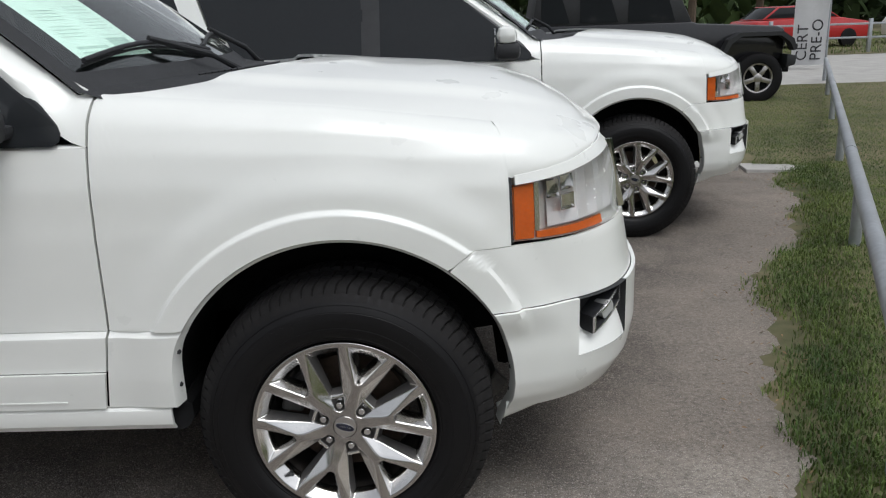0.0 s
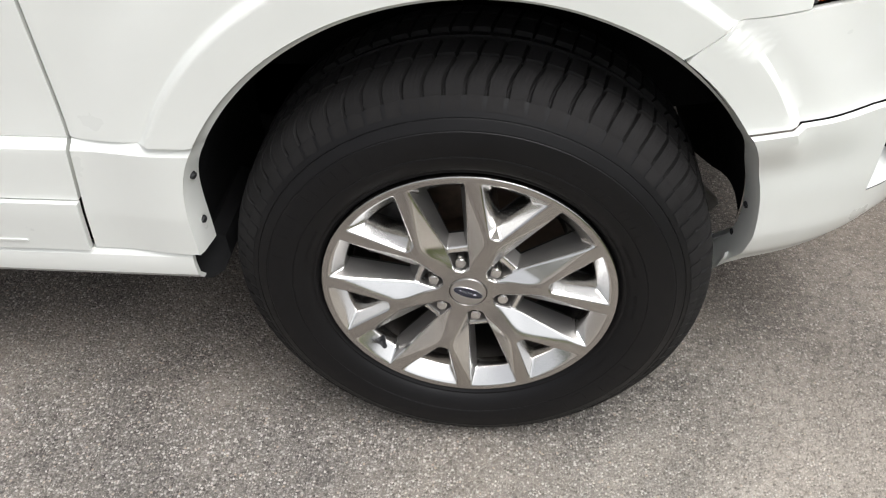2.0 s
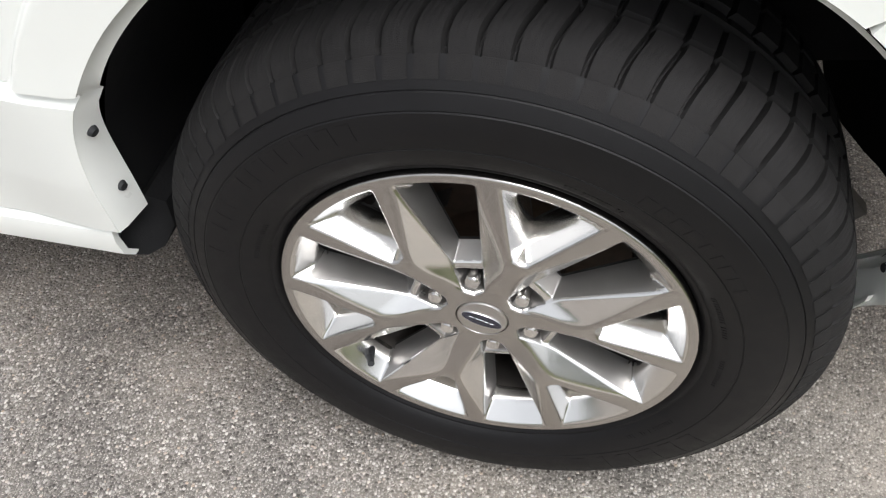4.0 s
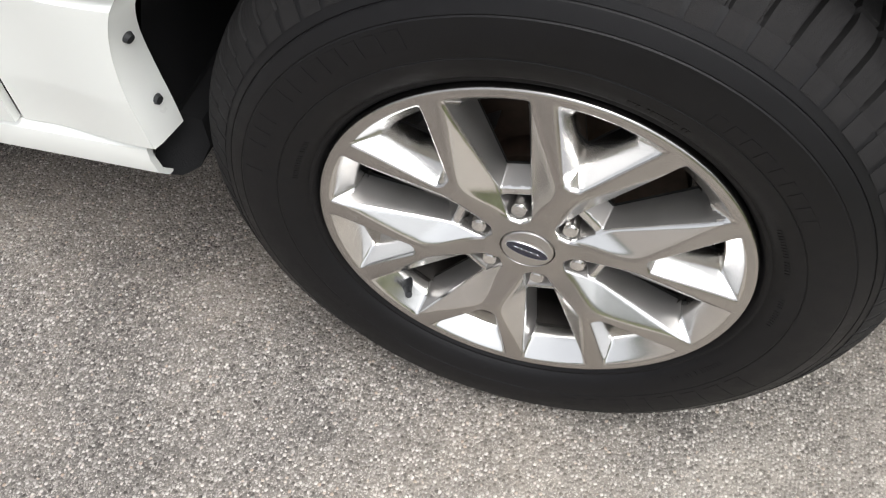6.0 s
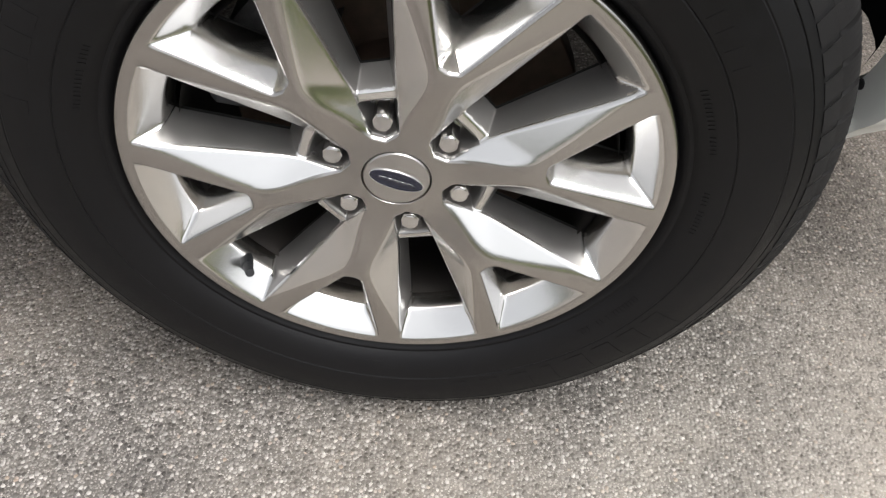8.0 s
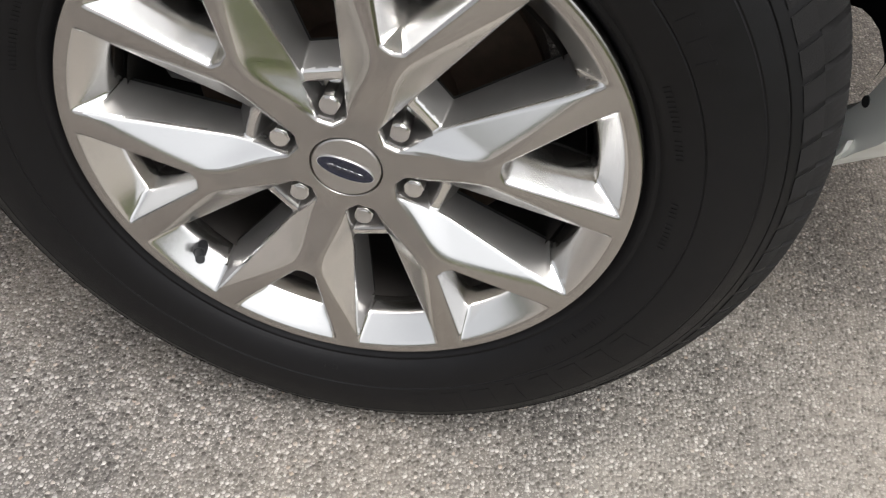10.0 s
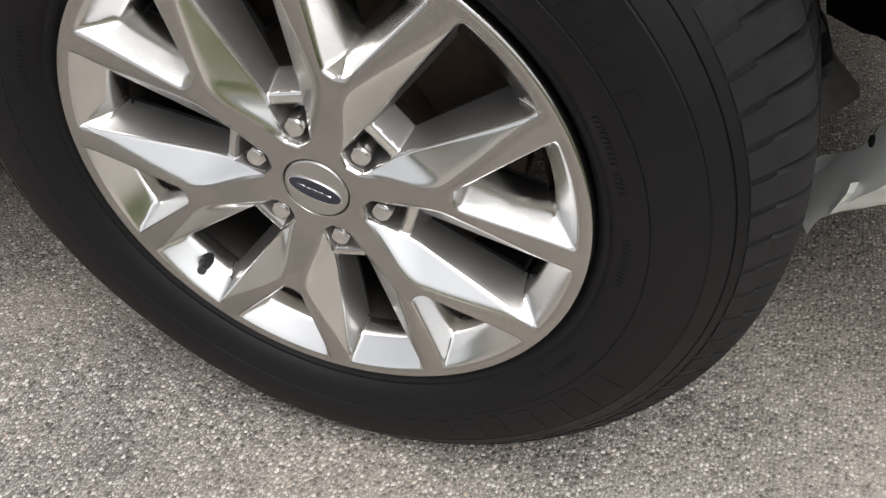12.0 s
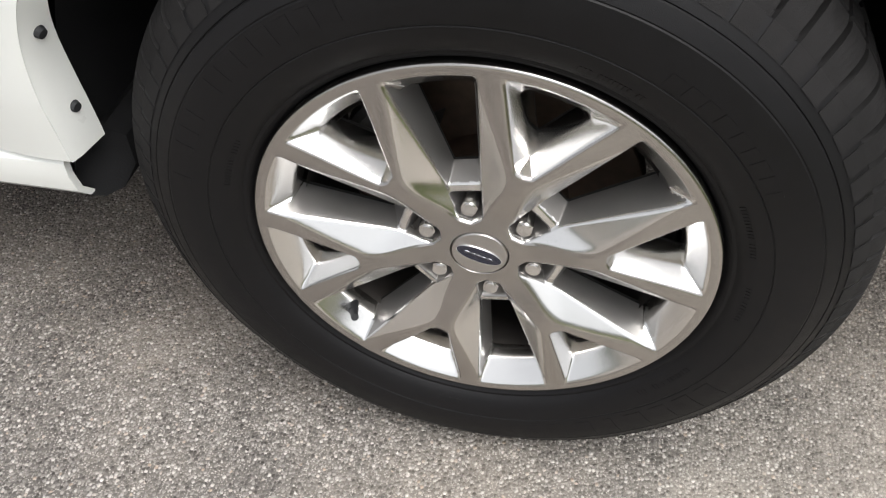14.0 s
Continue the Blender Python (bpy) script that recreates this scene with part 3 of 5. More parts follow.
def mirrored(bm):
    """Adds the far side's twin."""
    made = bmesh.ops.duplicate(bm, geom=bm.verts[:] + bm.edges[:] + bm.faces[:])["geom"]
    for g in made:
        if isinstance(g, bmesh.types.BMVert):
            g.co.y = 2 * MID - g.co.y
    bmesh.ops.reverse_faces(bm, faces=[g for g in made if isinstance(g, bmesh.types.BMFace)])
    return bm


def panel(name, cells, material, parent, label="", rim=0.014, ledge=True, out=0.0, skip=None, both=False, sharp=35):
    """A body panel from rows of (s, z)."""
    rows = [[skin(s, z, ledge, out) for s, z in row] for row in cells]
    bm = bmesh.new()
    grid(bm, [[p for p, _ in r] for r in rows], rim, lambda i, j: rows[i][j][1], skip)
    bmesh.ops.remove_doubles(bm, verts=bm.verts, dist=0.0002)
    bmesh.ops.recalc_face_normals(bm, faces=bm.faces)
    if both:
        mirrored(bm)
    return part(name, bm, material, parent, label, sharp=sharp)


def rect(s0, s1, z0, z1, ns, nz):
    return [[(lerp(s0, s1, i / ns), lerp(z0, z1, j / nz)) for j in range(nz + 1)] for i in range(ns + 1)]


def far_twin(ob):
    """The far side's part, a mirrored mesh of its own."""
    bm = bmesh.new()
    bm.from_mesh(ob.data)
    for v in bm.verts:
        v.co.y = 2 * MID - v.co.y
    bmesh.ops.reverse_faces(bm, faces=bm.faces)
    return part(ob.name.split(".")[0], bm, list(ob.data.materials), ob.parent, ob.get("label", ""))


def arch_back(z):
    """How far the arch's rear edge comes forward towards the sill."""
    return 0.026 * ease((0.68 - z) / 0.2)


SEAM = [(0.2985, 0.832), (0.345, 0.868), (0.37, 0.8795), (0.6, 0.8815)]


def seam_z(x):
    """The joint between wing and bumper."""
    return table(SEAM, x) if x > 0.2985 else 0.0


def build_suv():
    car = thing("sport_utility_vehicle", "white full-size sport utility vehicle parked on asphalt", "car", group="parked white vehicles")
    wheel = build_wheel()
    wheel.parent = car
    wheel.location = (0, 0, HUB)
    copy_wheel = [(0, 2 * MID, 180), (-3.02, 0, 0), (-3.02, 2 * MID, 180)]
    plain = None
    for x, y, turn in copy_wheel:
        w = copy_thing(wheel, pose(x, y, HUB, 0, 0, turn))
        w.parent = car
        if plain is None:  # the wheels that stay hidden or far share a coarser casting
            plain = bpy.data.meshes.new("wheel")
            bm = build_rim(64, 360)
            bm.to_mesh(plain)
            bm.free()
            for m in wheel.data.materials:
                plain.materials.append(m)
            plain.shade_smooth()
        w.data = plain

    twins = []
    # front wing, in rays from the wheel arch
    cells = []
    edge_x0, edge_x1 = -0.6125, 0.4742
    angles = [158.0 - 1.0 * i for i in range(int(158 - 42) + 1)]
    for a in angles:
        c, s = math.cos(radians(a)), math.sin(radians(a))
        r0 = max(ARCH_R, (0.7005 - ARCH_Z) / s if a > 90 else 0)
        while a < 60 and ARCH_Z + r0 * s < seam_z(r0 * c):
            r0 += 0.0005
        r1 = 9.0
        if c < 0:
            r1 = min(r1, edge_x0 / c)
        if c > 0:
            r1 = min(r1, edge_x1 / c)
        lo, hi = 0.4, 1.2
        for _ in range(30):
            m = (lo + hi) / 2
            if ARCH_Z + m * s < top_z(m * c):
                lo = m
            else:
                hi = m
        r1 = max(min(r1, lo), r0 + 0.0005)
        marks = [0.0, 0.01, 0.03, 0.058, 0.062, 0.0645, 0.067, 0.0695, 0.072, 0.0745, 0.077, 0.08, 0.086, 0.097, 0.11, 0.13, 0.15, 0.17, 0.19, 0.21]
        rs = [min(r0 if ARCH_R + k < r0 else ARCH_R + k, r1) for k in marks]
        last = rs[-1]
        rs += [lerp(last, r1, i / 14) for i in range(1, 15)]
        cells.append([(s_of_x(r * c), ARCH_Z + r * s) for r in rs])
    twins.append(panel("front_fender", cells, PAINT, car, "glossy white front wing with a flared wheel arch", rim=0.012))
    # wing behind the wheel, below the ledge
    cells = []
    for j in range(45):
        z = lerp(0.480, 0.6992, j / 44)
        xa = -math.sqrt(ARCH_R ** 2 - (z - ARCH_Z) ** 2) + arch_back(z)
        cells.append([(s_of_x(lerp(-0.6125 - 0.13 * max(0, 0.70 - z), xa, i / 10)), z) for i in range(11)])
    twins.append(panel("lower_fender", cells, PAINT, car, "white lower wing behind the wheel", rim=0.04, ledge=False))
    # returned flange of the arch, wide behind the wheel
    bm = bmesh.new()
    rows = []
    for i in range(101):
        a = lerp(177.4, -17.0, i / 100)
        c, s = math.cos(radians(a)), math.sin(radians(a))
        p, n = skin(s_of_x(ARCH_R * c + (arch_back(ARCH_Z + ARCH_R * s) if c < 0 else 0)), ARCH_Z + ARCH_R * s, ledge=(ARCH_Z + ARCH_R * s) > 0.7)
        deep = lerp(0.02, 0.054, ease((a - 142) / 28)) + 0.034 * ease((48 - a) / 36)
        rows.append([p + Vector((0, 0.001, 0)), p + Vector((-0.002 * c, 0.006, -0.002 * s)), p + Vector((-0.005 * c, 0.014, -0.005 * s)), p + Vector((-0.012 * c, deep, -0.012 * s))])
    grid(bm, rows)
    twins.append(part("arch_flange", bm, PAINT, car, "white inner flange of the wheel arch"))
    for a, dy in ((157.6, 0.022), (170.4, 0.034), (7.0, 0.04), (-3.0, 0.05)):
        bm = bmesh.new()
        c, s = math.cos(radians(a)), math.sin(radians(a))
        p, n = skin(s_of_x(ARCH_R * c + (arch_back(ARCH_Z + ARCH_R * s) if c < 0 else 0)), ARCH_Z + ARCH_R * s, ledge=False)
        q = p + Vector((-0.0095 * c, dy, -0.0095 * s))
        way = Vector((-c * 0.97, -0.25, -s * 0.97)).normalized()
        rod(bm, q - way * 0.003, q + way * 0.003, 0.0075, 0.0055, 18)
        part("plug", bm, BLACK_TRIM, car, "small black plastic trim plug")
    # black liner inside the arch: its front edge runs lower the deeper it lies
    bm = bmesh.new()
    rows = []
    for y in (0.02, 0.04, 0.07, 0.10, 0.13, 0.16, 0.19, 0.22, 0.25, 0.30, 0.36, 0.42, 0.48, 0.55, 0.75, 0.95):
        low = table([(0.02, -5.0), (0.10, -2.5), (0.13, 0.6), (0.20, 2.2), (0.25, 0.6), (0.28, -0.8), (0.37, -6.4), (0.55, -15.5), (0.95, -16.0)], y)
        line = []
        for i in range(81):
            a = lerp(190, low, i / 80)
            r = 0.470 + 0.010 * math.sin(radians(max(a, 0)))
            x, z = r * math.cos(radians(a)), ARCH_Z + r * math.sin(radians(a))
            line.append(Vector((x, max(y, skin(s_of_x(x), z, False)[0].y + lerp(0.022, 0.078, ease((45 - a) / 35))), z)))
        rows.append(line)
    grid(bm, rows)
    rows = [[Vector((r * math.cos(radians(lerp(178, 8, i / 40))), 0.42, ARCH_Z + r * math.sin(radians(lerp(178, 8, i / 40))))) for r in (0.2, 0.3, 0.475)] for i in range(41)]
    grid(bm, rows)
    twins.append(part("wheel_well_liner", bm, LINER, car, "matt black wheel well liner"))
    bm = bmesh.new()
    prof = [(-0.478, 0.46, 0.01), (-0.46, 0.468, 0.04), (-0.44, 0.45, 0.05), (-0.434, 0.415, 0.04), (-0.442, 0.398, 0.016), (-0.46, 0.394, 0.0), (-0.478, 0.402, -0.01), (-0.489, 0.415, -0.014)]
    rows = [[Vector((x, y + d, z)) for x, z, y in prof + prof[:1]] for d in (0.0, 0.004, 0.05, 0.2)]
    grid(bm, rows)
    bm.faces.new([bm.verts.new((x, y, z)) for x, z, y in prof])
    bmesh.ops.remove_doubles(bm, verts=bm.verts, dist=0.0002)
    part("mud_flap", bm, LINER, car, "small black plastic flap behind the front wheel")
    # grey bracket of the frame, seen between tyre and bumper
    bm = bmesh.new()
    line = [(0.30, 0.28), (0.37, 0.302), (0.425, 0.345), (0.465, 0.40)]
    grid(bm, [[Vector((x, 0.25, z)), Vector((x - 0.028, 0.245, z + 0.03)), Vector((x - 0.034, 0.25, z + 0.036)), Vector((x - 0.04, 0.30, z + 0.04)), Vector((x - 0.06, 0.32, z + 0.06))] for x, z in line], 0.02, lambda i, j: Vector((0, 1, 0)))
    part("frame_bracket", bm, CAST, car, "dull grey bracket of the frame")

    # sill and doors
    bm = bmesh.new()
    prof = [(0.012, 0.477), (0.004, 0.468), (0.002, 0.452), (0.006, 0.425), (0.022, 0.405), (0.06, 0.398), (0.2, 0.398)]
    rows = [[Vector((x, -0.033 + d, z)) for d, z in prof] for x in [lerp(-2.62, -0.470, i / 30) for i in range(31)]]
    grid(bm, rows, 0.01, lambda i, j: Vector((0, 1, 0)))
    twins.append(part("rocker_panel", bm, PAINT, car, "white sill below the doors"))
    for x0, x1, nm in ((-1.745, -0.619, "front"), (-2.66, -1.7525, "rear")):
        lean = 0.13 if nm == "front" else 0.0
        def cells_of(z0, z1, nz):
            return [[(s_of_x(lerp(x0, x1 - (lean * max(0, 0.70 - z)), i / 24)), z) for z in (lerp(z0, z1, j / nz) for j in range(nz + 1))] for i in range(25)]
        door = panel("front_door" if nm == "front" else "rear_door", cells_of(0.7008, 1.186, 24), PAINT, car, "white " + nm + " passenger door", rim=0.012)
        low = panel("door_lower_panel", cells_of(0.587, 0.6992, 24), PAINT, door, "", rim=0.03, ledge=False)
        mould = panel("door_moulding", cells_of(0.480, 0.584, 10), PAINT, door, "white moulded strip along the door", rim=0.012, ledge=False, out=0.009)
        line = panel("door_line", [[(s_of_x(lerp(x0 + 0.1, x1 - 0.13, i / 16)), z) for z in (0.499, 0.501, 0.503)] for i in range(17)], PAINT, door, "", rim=0.004, ledge=False, out=0.0115)
        twins.append(door)
    # rear quarter
    cells = []
    for i in range(61):
        x = lerp(-2.668, -4.18, i / 60)
        dx = x + 3.02
        zl = ARCH_Z + math.sqrt(max(0, ARCH_R ** 2 - dx * dx)) if abs(dx) < ARCH_R else 0.42
        cells.append([(s_of_x(x), lerp(zl, 1.20, j / 20)) for j in range(21)])
    twins.append(panel("rear_quarter_panel", cells, PAINT, car, "white rear quarter panel", ledge=False))
    bm = bmesh.new()
    rows = [[skin(lerp(0.0, s_of_x(-4.17), i / 16), z, False)[0] for z in (0.36, 0.45, 0.6, 0.7, 0.72, 0.9, 1.1, 1.2)] for i in range(17)]
    grid(bm, rows)
    mirrored(bm)
    part("tailgate", bm, PAINT, car, "white tailgate and rear bumper")
    bm = bmesh.new()
    rows = [[Vector((-3.02 + 0.475 * math.cos(radians(a)), y, ARCH_Z + 0.475 * math.sin(radians(a)))) for y in (0.0, 0.2, 0.4)] for a in range(-5, 186, 5)]
    grid(bm, rows)
    twins.append(part("rear_wheel_well_liner", bm, LINER, car, "matt black rear wheel well liner"))
    bm = bmesh.new()
    box(bm, (-4.1, 0.42, 0.36), (0.22, 1.5, 0.62), 0.03)
    box(bm, (-2.5, 0.06, 0.41), (-0.5, 1.86, 0.5), 0.02)
    part("underbody", bm, LINER, car, "dark underbody and frame")
    # axle shaft and suspension arm behind the wheel
    bm = bmesh.new()
    rod(bm, (0, 0.118, HUB), (0, 0.5, HUB), 0.05, 0.04, 16)
    rod(bm, (0.02, 0.16, HUB - 0.11), (-0.12, 0.6, HUB - 0.02), 0.03, 0.04, 12)
    rod(bm, (0.02, 0.16, HUB - 0.11), (0.2, 0.6, HUB - 0.02), 0.03, 0.04, 12)
    part("suspension_arm", bm, CAST, car, "grey suspension arm and axle")

    # front bumper
    s_end = S_END
    cells = []
    for j in range(27):
        z = lerp(0.375, 0.6992, j / 26)
        xa = math.sqrt(ARCH_R ** 2 - (z - ARCH_Z) ** 2) + 0.001
        s0 = s_of_x(xa)
        sf0, sf1 = s_of_x(0.668), s_of_y(0.31)
        ss = [lerp(s0, sf0, i / 12) for i in range(13)] + [lerp(sf0, sf1, i / 10) for i in range(1, 11)] + [lerp(sf1, s_end, i / 12) for i in range(1, 13)]
        cells.append([(s, z) for s in ss])
    fog = (12, 26)
    bumper = panel("front_bumper", cells, PAINT, car, "white front bumper with a fog lamp recess", rim=0.012, ledge=False, skip=lambda i, j: fog[0] <= i < fog[1] and 12 <= j < 22, both=True)
    cells = []
    for j in range(19):
        z = lerp(0.7008, 0.878, j / 18)
        x0 = math.sqrt(ARCH_R ** 2 - (z - ARCH_Z) ** 2) if z < 0.831 else table([(0.831, 0.2995), (0.866, 0.346), (0.8775, 0.371)], z)
        s0 = s_of_x(x0)
        ss = [lerp(s0, sf0, i / 24) for i in range(25)] + [lerp(sf0, sf1, i / 10) for i in range(1, 11)] + [lerp(sf1, s_end, i / 20) for i in range(1, 21)]
        cells.append([(s, z) for s in ss])
    up = panel("bumper_upper_cover", cells, PAINT, bumper, "", rim=0.012, both=True)
    up.parent = bumper
    # the bumper's lower lip, a pale tube-like return that ends beside the tyre
    bm = bmesh.new()
    rows = []
    for i in range(33):
        s = lerp(s_of_x(0.457), s_end, (i / 32) ** 1.5)
        x = float(np.interp(s, LINE_S, LINE_X))
        low = table([(0.45, 0.322), (0.50, 0.330), (0.58, 0.350), (0.66, 0.363), (0.95, 0.364)], x)
        p, n = skin(s, 0.39, False)
        back = Vector((0, 0, 0)) if x > 0.485 else Vector((0.012 * (0.485 - x) / 0.028, 0, 0))
        rows.append([p + n * d + back + Vector((0, 0, z - 0.39)) for d, z in ((0.010, 0.388), (0.024, lerp(low, 0.388, 0.45)), (0.040, low + 0.008), (0.052, low), (0.075, low + 0.004), (0.10, low + 0.018))])
    grid(bm, rows, 0.012, lambda i, j: Vector((0, 0, 1)))
    mirrored(bm)
    part("bumper_lip", bm, PAINT, bumper, "white lower lip of the bumper")
    # fog lamp: black recess, chrome bezel, lamp
    sa, sb = s_of_x(0.668), s_of_y(0.31)
    z0, z1 = 0.375 + (0.6992 - 0.375) * 12 / 26, 0.6988
    s0, s1 = sa, sb
    rows = []
    ring = [(s0, z0), (s0, z1), (s1, z1), (s1, z0)]
    bm = bmesh.new()
    deep = []
    for d in (-0.002, 0.03, 0.06):
        line = []
        for (a, za), (b, zb) in zip(ring, ring[1:] + ring[:1]):
            for i in range(8):
                s, z = lerp(a, b, i / 8), lerp(za, zb, i / 8)
                p, n = skin(s, z, z > 0.7)
                line.append(p + n * (d + 0.002))
        deep.append(line + line[:1])
    grid(bm, deep)
    bm.faces.new([bm.verts.new(p) for p in deep[-1][:-1]])
    twins.append(part("fog_lamp_recess", bm, BLACK_TRIM, bumper, "black plastic fog lamp recess"))
    bm = bmesh.new()
    fs0, fs1, fz0, fz1 = lerp(s0, s1, 0.24), lerp(s0, s1, 0.97), 0.572, 0.690
    corners = [(fs0, fz0 + 0.008, 0.012), (fs0, fz0 + 0.058, 0.012), (fs1, fz1, 0.03), (fs1, fz1 - 0.055, 0.03)]
    rings = []
    for inset, d in ((0.0, 0.05), (-0.002, -0.008), (0.001, -0.014), (0.007, -0.013), (0.010, 0.02)):
        line = []
        cs, cz = sum(c[0] for c in corners) / 4, sum(c[1] for c in corners) / 4
        for (a, za, da), (b, zb, db) in zip(corners, corners[1:] + corners[:1]):
            for i in range(6):
                s, z = lerp(a, b, i / 6), lerp(za, zb, i / 6)
                s += inset * (1 if s < cs else -1) * min(1, abs(s - cs) / 0.03)
                z += inset * (1 if z < cz else -1) * min(1, abs(z - cz) / 0.012)
                q, m = skin(s, z, False)
                line.append(q + m * (d + lerp(da, db, i / 6)))
        rings.append(line + line[:1])
    grid(bm, rings[1:4])
    twins.append(part("fog_lamp_bezel", bm, BRIGHT, bumper, "chrome fog lamp bezel"))
    bm = bmesh.new()
    grid(bm, rings[:2])
    grid(bm, rings[3:])
    twins.append(part("fog_lamp_box", bm, BLACK_TRIM, bumper, "black plastic box round the fog lamp"))
    bm = bmesh.new()
    rows = []
    for i in range(13):
        s = lerp(s0, s1, i / 12)
        rows.append([skin(s, z)[0] + skin(s, z)[1] * d for z, d in ((z0 - 0.001, 0.001), (z0 + 0.012 + 0.02 * i / 12, 0.012), (z0 + 0.03 + 0.05 * i / 12, 0.03), (z0 + 0.045 + 0.08 * i / 12, 0.06))])
    grid(bm, rows)
    twins.append(part("bumper_scoop", bm, PAINT, bumper, "white sloping scoop below the fog lamp"))
    bm = bmesh.new()
    p, n = skin(lerp(fs0, fs1, 0.45), lerp(fz0, fz1, 0.5), False)
    rod(bm, p + n * 0.05, p + n * 0.012, 0.026, 0.03, 24)
    twins.append(part("fog_lamp", bm, SILVER, bumper, "round silver fog lamp"))

    # headlight
    hx0 = s_of_x(0.481)
    hx1 = s_of_y(0.43)
    def lamp_top(u):
        return lerp(1.066, 1.125, u)
    def lamp_cell(u0, u1, v0, v1, nu, nv):
        rows = []
        for i in range(nu + 1):
            u = lerp(u0, u1, i / nu)
            zb = lerp(0.889, 0.875, u)
            rows.append([(lerp(hx0, hx1, u), lerp(zb, lamp_top(u), lerp(v0, v1, j / nv))) for j in range(nv + 1)])
        return rows
    bm = bmesh.new()
    cells = lamp_cell(0, 1, 0, 1, 16, 8)
    pts = [[skin(s, z) for s, z in r] for r in cells]
    grid(bm, [[p + n * 0.045 for p, n in r] for r in pts])
    for edge in (pts[0], pts[-1], [r[0] for r in pts], [r[-1] for r in pts]):
        grid(bm, [[p + n * 0.002 for p, n in edge], [p + n * 0.045 for p, n in edge]])
    bmesh.ops.recalc_face_normals(bm, faces=bm.faces)
    lamp = part("headlight", bm, SILVER, car, "clear headlight with an amber side reflector")
    mirror_later = [lamp]
    panel("clear_lens", lamp_cell(0.004, 0.99, 0.003, 0.85, 18, 8), CLEAR, lamp, "clear plastic headlight lens", rim=0.004).visible_shadow = False
    panel("amber_reflector", lamp_cell(0.015, 0.115, 0.02, 0.83, 5, 10), AMBER, lamp, "amber side reflector", rim=0.02, out=-0.009)
    panel("chrome_divider", lamp_cell(0.12, 0.145, 0.13, 0.83, 3, 10), CHROME, lamp, "chrome divider beside the reflector", rim=0.02, out=-0.012)
    panel("amber_strip", lamp_cell(0.13, 0.66, 0.02, 0.12, 10, 3), AMBER, lamp, "amber strip below the lens", rim=0.02, out=-0.009)
    panel("lamp_trim", lamp_cell(0.02, 0.985, 0.86, 1.0, 14, 2), PAINT, lamp, "pale trim along the top of the headlight", rim=0.01)
    panel("lamp_seal", lamp_cell(0.0, 0.99, 1.0, 1.035, 14, 2), BLACK_TRIM, lamp, "thin black seal over the headlight", rim=0.01, out=-0.004)
    panel("lamp_side_seal", lamp_cell(-0.012, 0.004, -0.02, 1.02, 2, 10), BLACK_TRIM, lamp, "thin black seal beside the headlight", rim=0.01, out=-0.003)
    bm = bmesh.new()
    rows = []
    for i in range(8):
        u = lerp(0.2, 0.97, i / 7)
        d = 0.034 if i % 2 else 0.026
        rows.append([skin(lerp(hx0, hx1, u), lerp(0.915, 1.05 + 0.03 * u, v))[0] + skin(lerp(hx0, hx1, u), 0.97)[1] * (d + 0.012 * math.sin(v * math.pi)) for v in (0, 0.25, 0.5, 0.75, 1)])
    grid(bm, rows)
    part("reflector", bm, SILVER, lamp, "folded silver reflector", smooth=False)
    for u0, u1, z0b, z1b in ((0.19, 0.27, 0.995, 1.045), (0.28, 0.38, 0.955, 1.0), (0.28, 0.38, 1.01, 1.05)):  # chrome cells of the lamp
        bm = bmesh.new()
        edge = [skin(lerp(hx0, hx1, u), z) for u, z in ((u0, z0b), (u1, z0b), (u1, z1b), (u0, z1b))]
        mid = sum((p for p, _ in edge), Vector()) / 4
        out, inn = [bm.verts.new(p + n * 0.016) for p, n in edge], [bm.verts.new(p.lerp(mid, 0.3) + n * 0.028) for p, n in edge]
        for q in range(4):
            bm.faces.new((out[q], out[(q + 1) % 4], inn[(q + 1) % 4], inn[q]))
        bm.faces.new(inn)
        part("lamp_cell", bm, CHROME, lamp, "chrome lamp cell", smooth=False)

    # bonnet: its skirt over the lamps, then the crown to the middle line
    def hood_low(s, x):
        return top_z(x) if x < 0.47425 else 1.076 if x < 0.476 else lerp(1.073, 1.13, min(1, (s - hx0) / (hx1 - hx0)))
    rows, ins = [], []
    sA = s_of_x(-0.585)
    stations = [lerp(sA, s_of_x(0.4742), i / 44) for i in range(45)] + [s_of_x(0.4743), hx0] + [lerp(hx0, S_END, (i / 46)) for i in range(1, 47)]
    for s in stations:
        p0, n0 = skin(s, 1.0)
        x0 = float(np.interp(s, LINE_S, LINE_X))
        zt, zl = top_z(x0), hood_low(s, x0)
        line = []
        for j in range(9):
            z = lerp(min(zl, zt - 0.001), zt - 0.0005, j / 8)
            line.append(skin(s, z)[0])
        S = line[-1]
        cx = S.x + 0.45 * (1 - ease((S.x + 0.585) / 1.05))
        bow = lerp(0.5, 1.0, ease((S.x + 0.585) / 0.5))
        cx = 0.757 - 0.04 * math.log1p(math.exp(min(60.0, (0.757 - cx) / 0.04)))
        cx = lerp(cx, S.x, ease((S.y - 0.75) / 0.2))
        cz = table([(-0.6, 1.355), (-0.3, 1.35), (0.0, 1.336), (0.3, 1.31), (0.5, 1.285), (0.62, 1.252), (0.70, 1.212), (0.758, 1.161)], cx)
        C = Vector((cx, MID, cz))
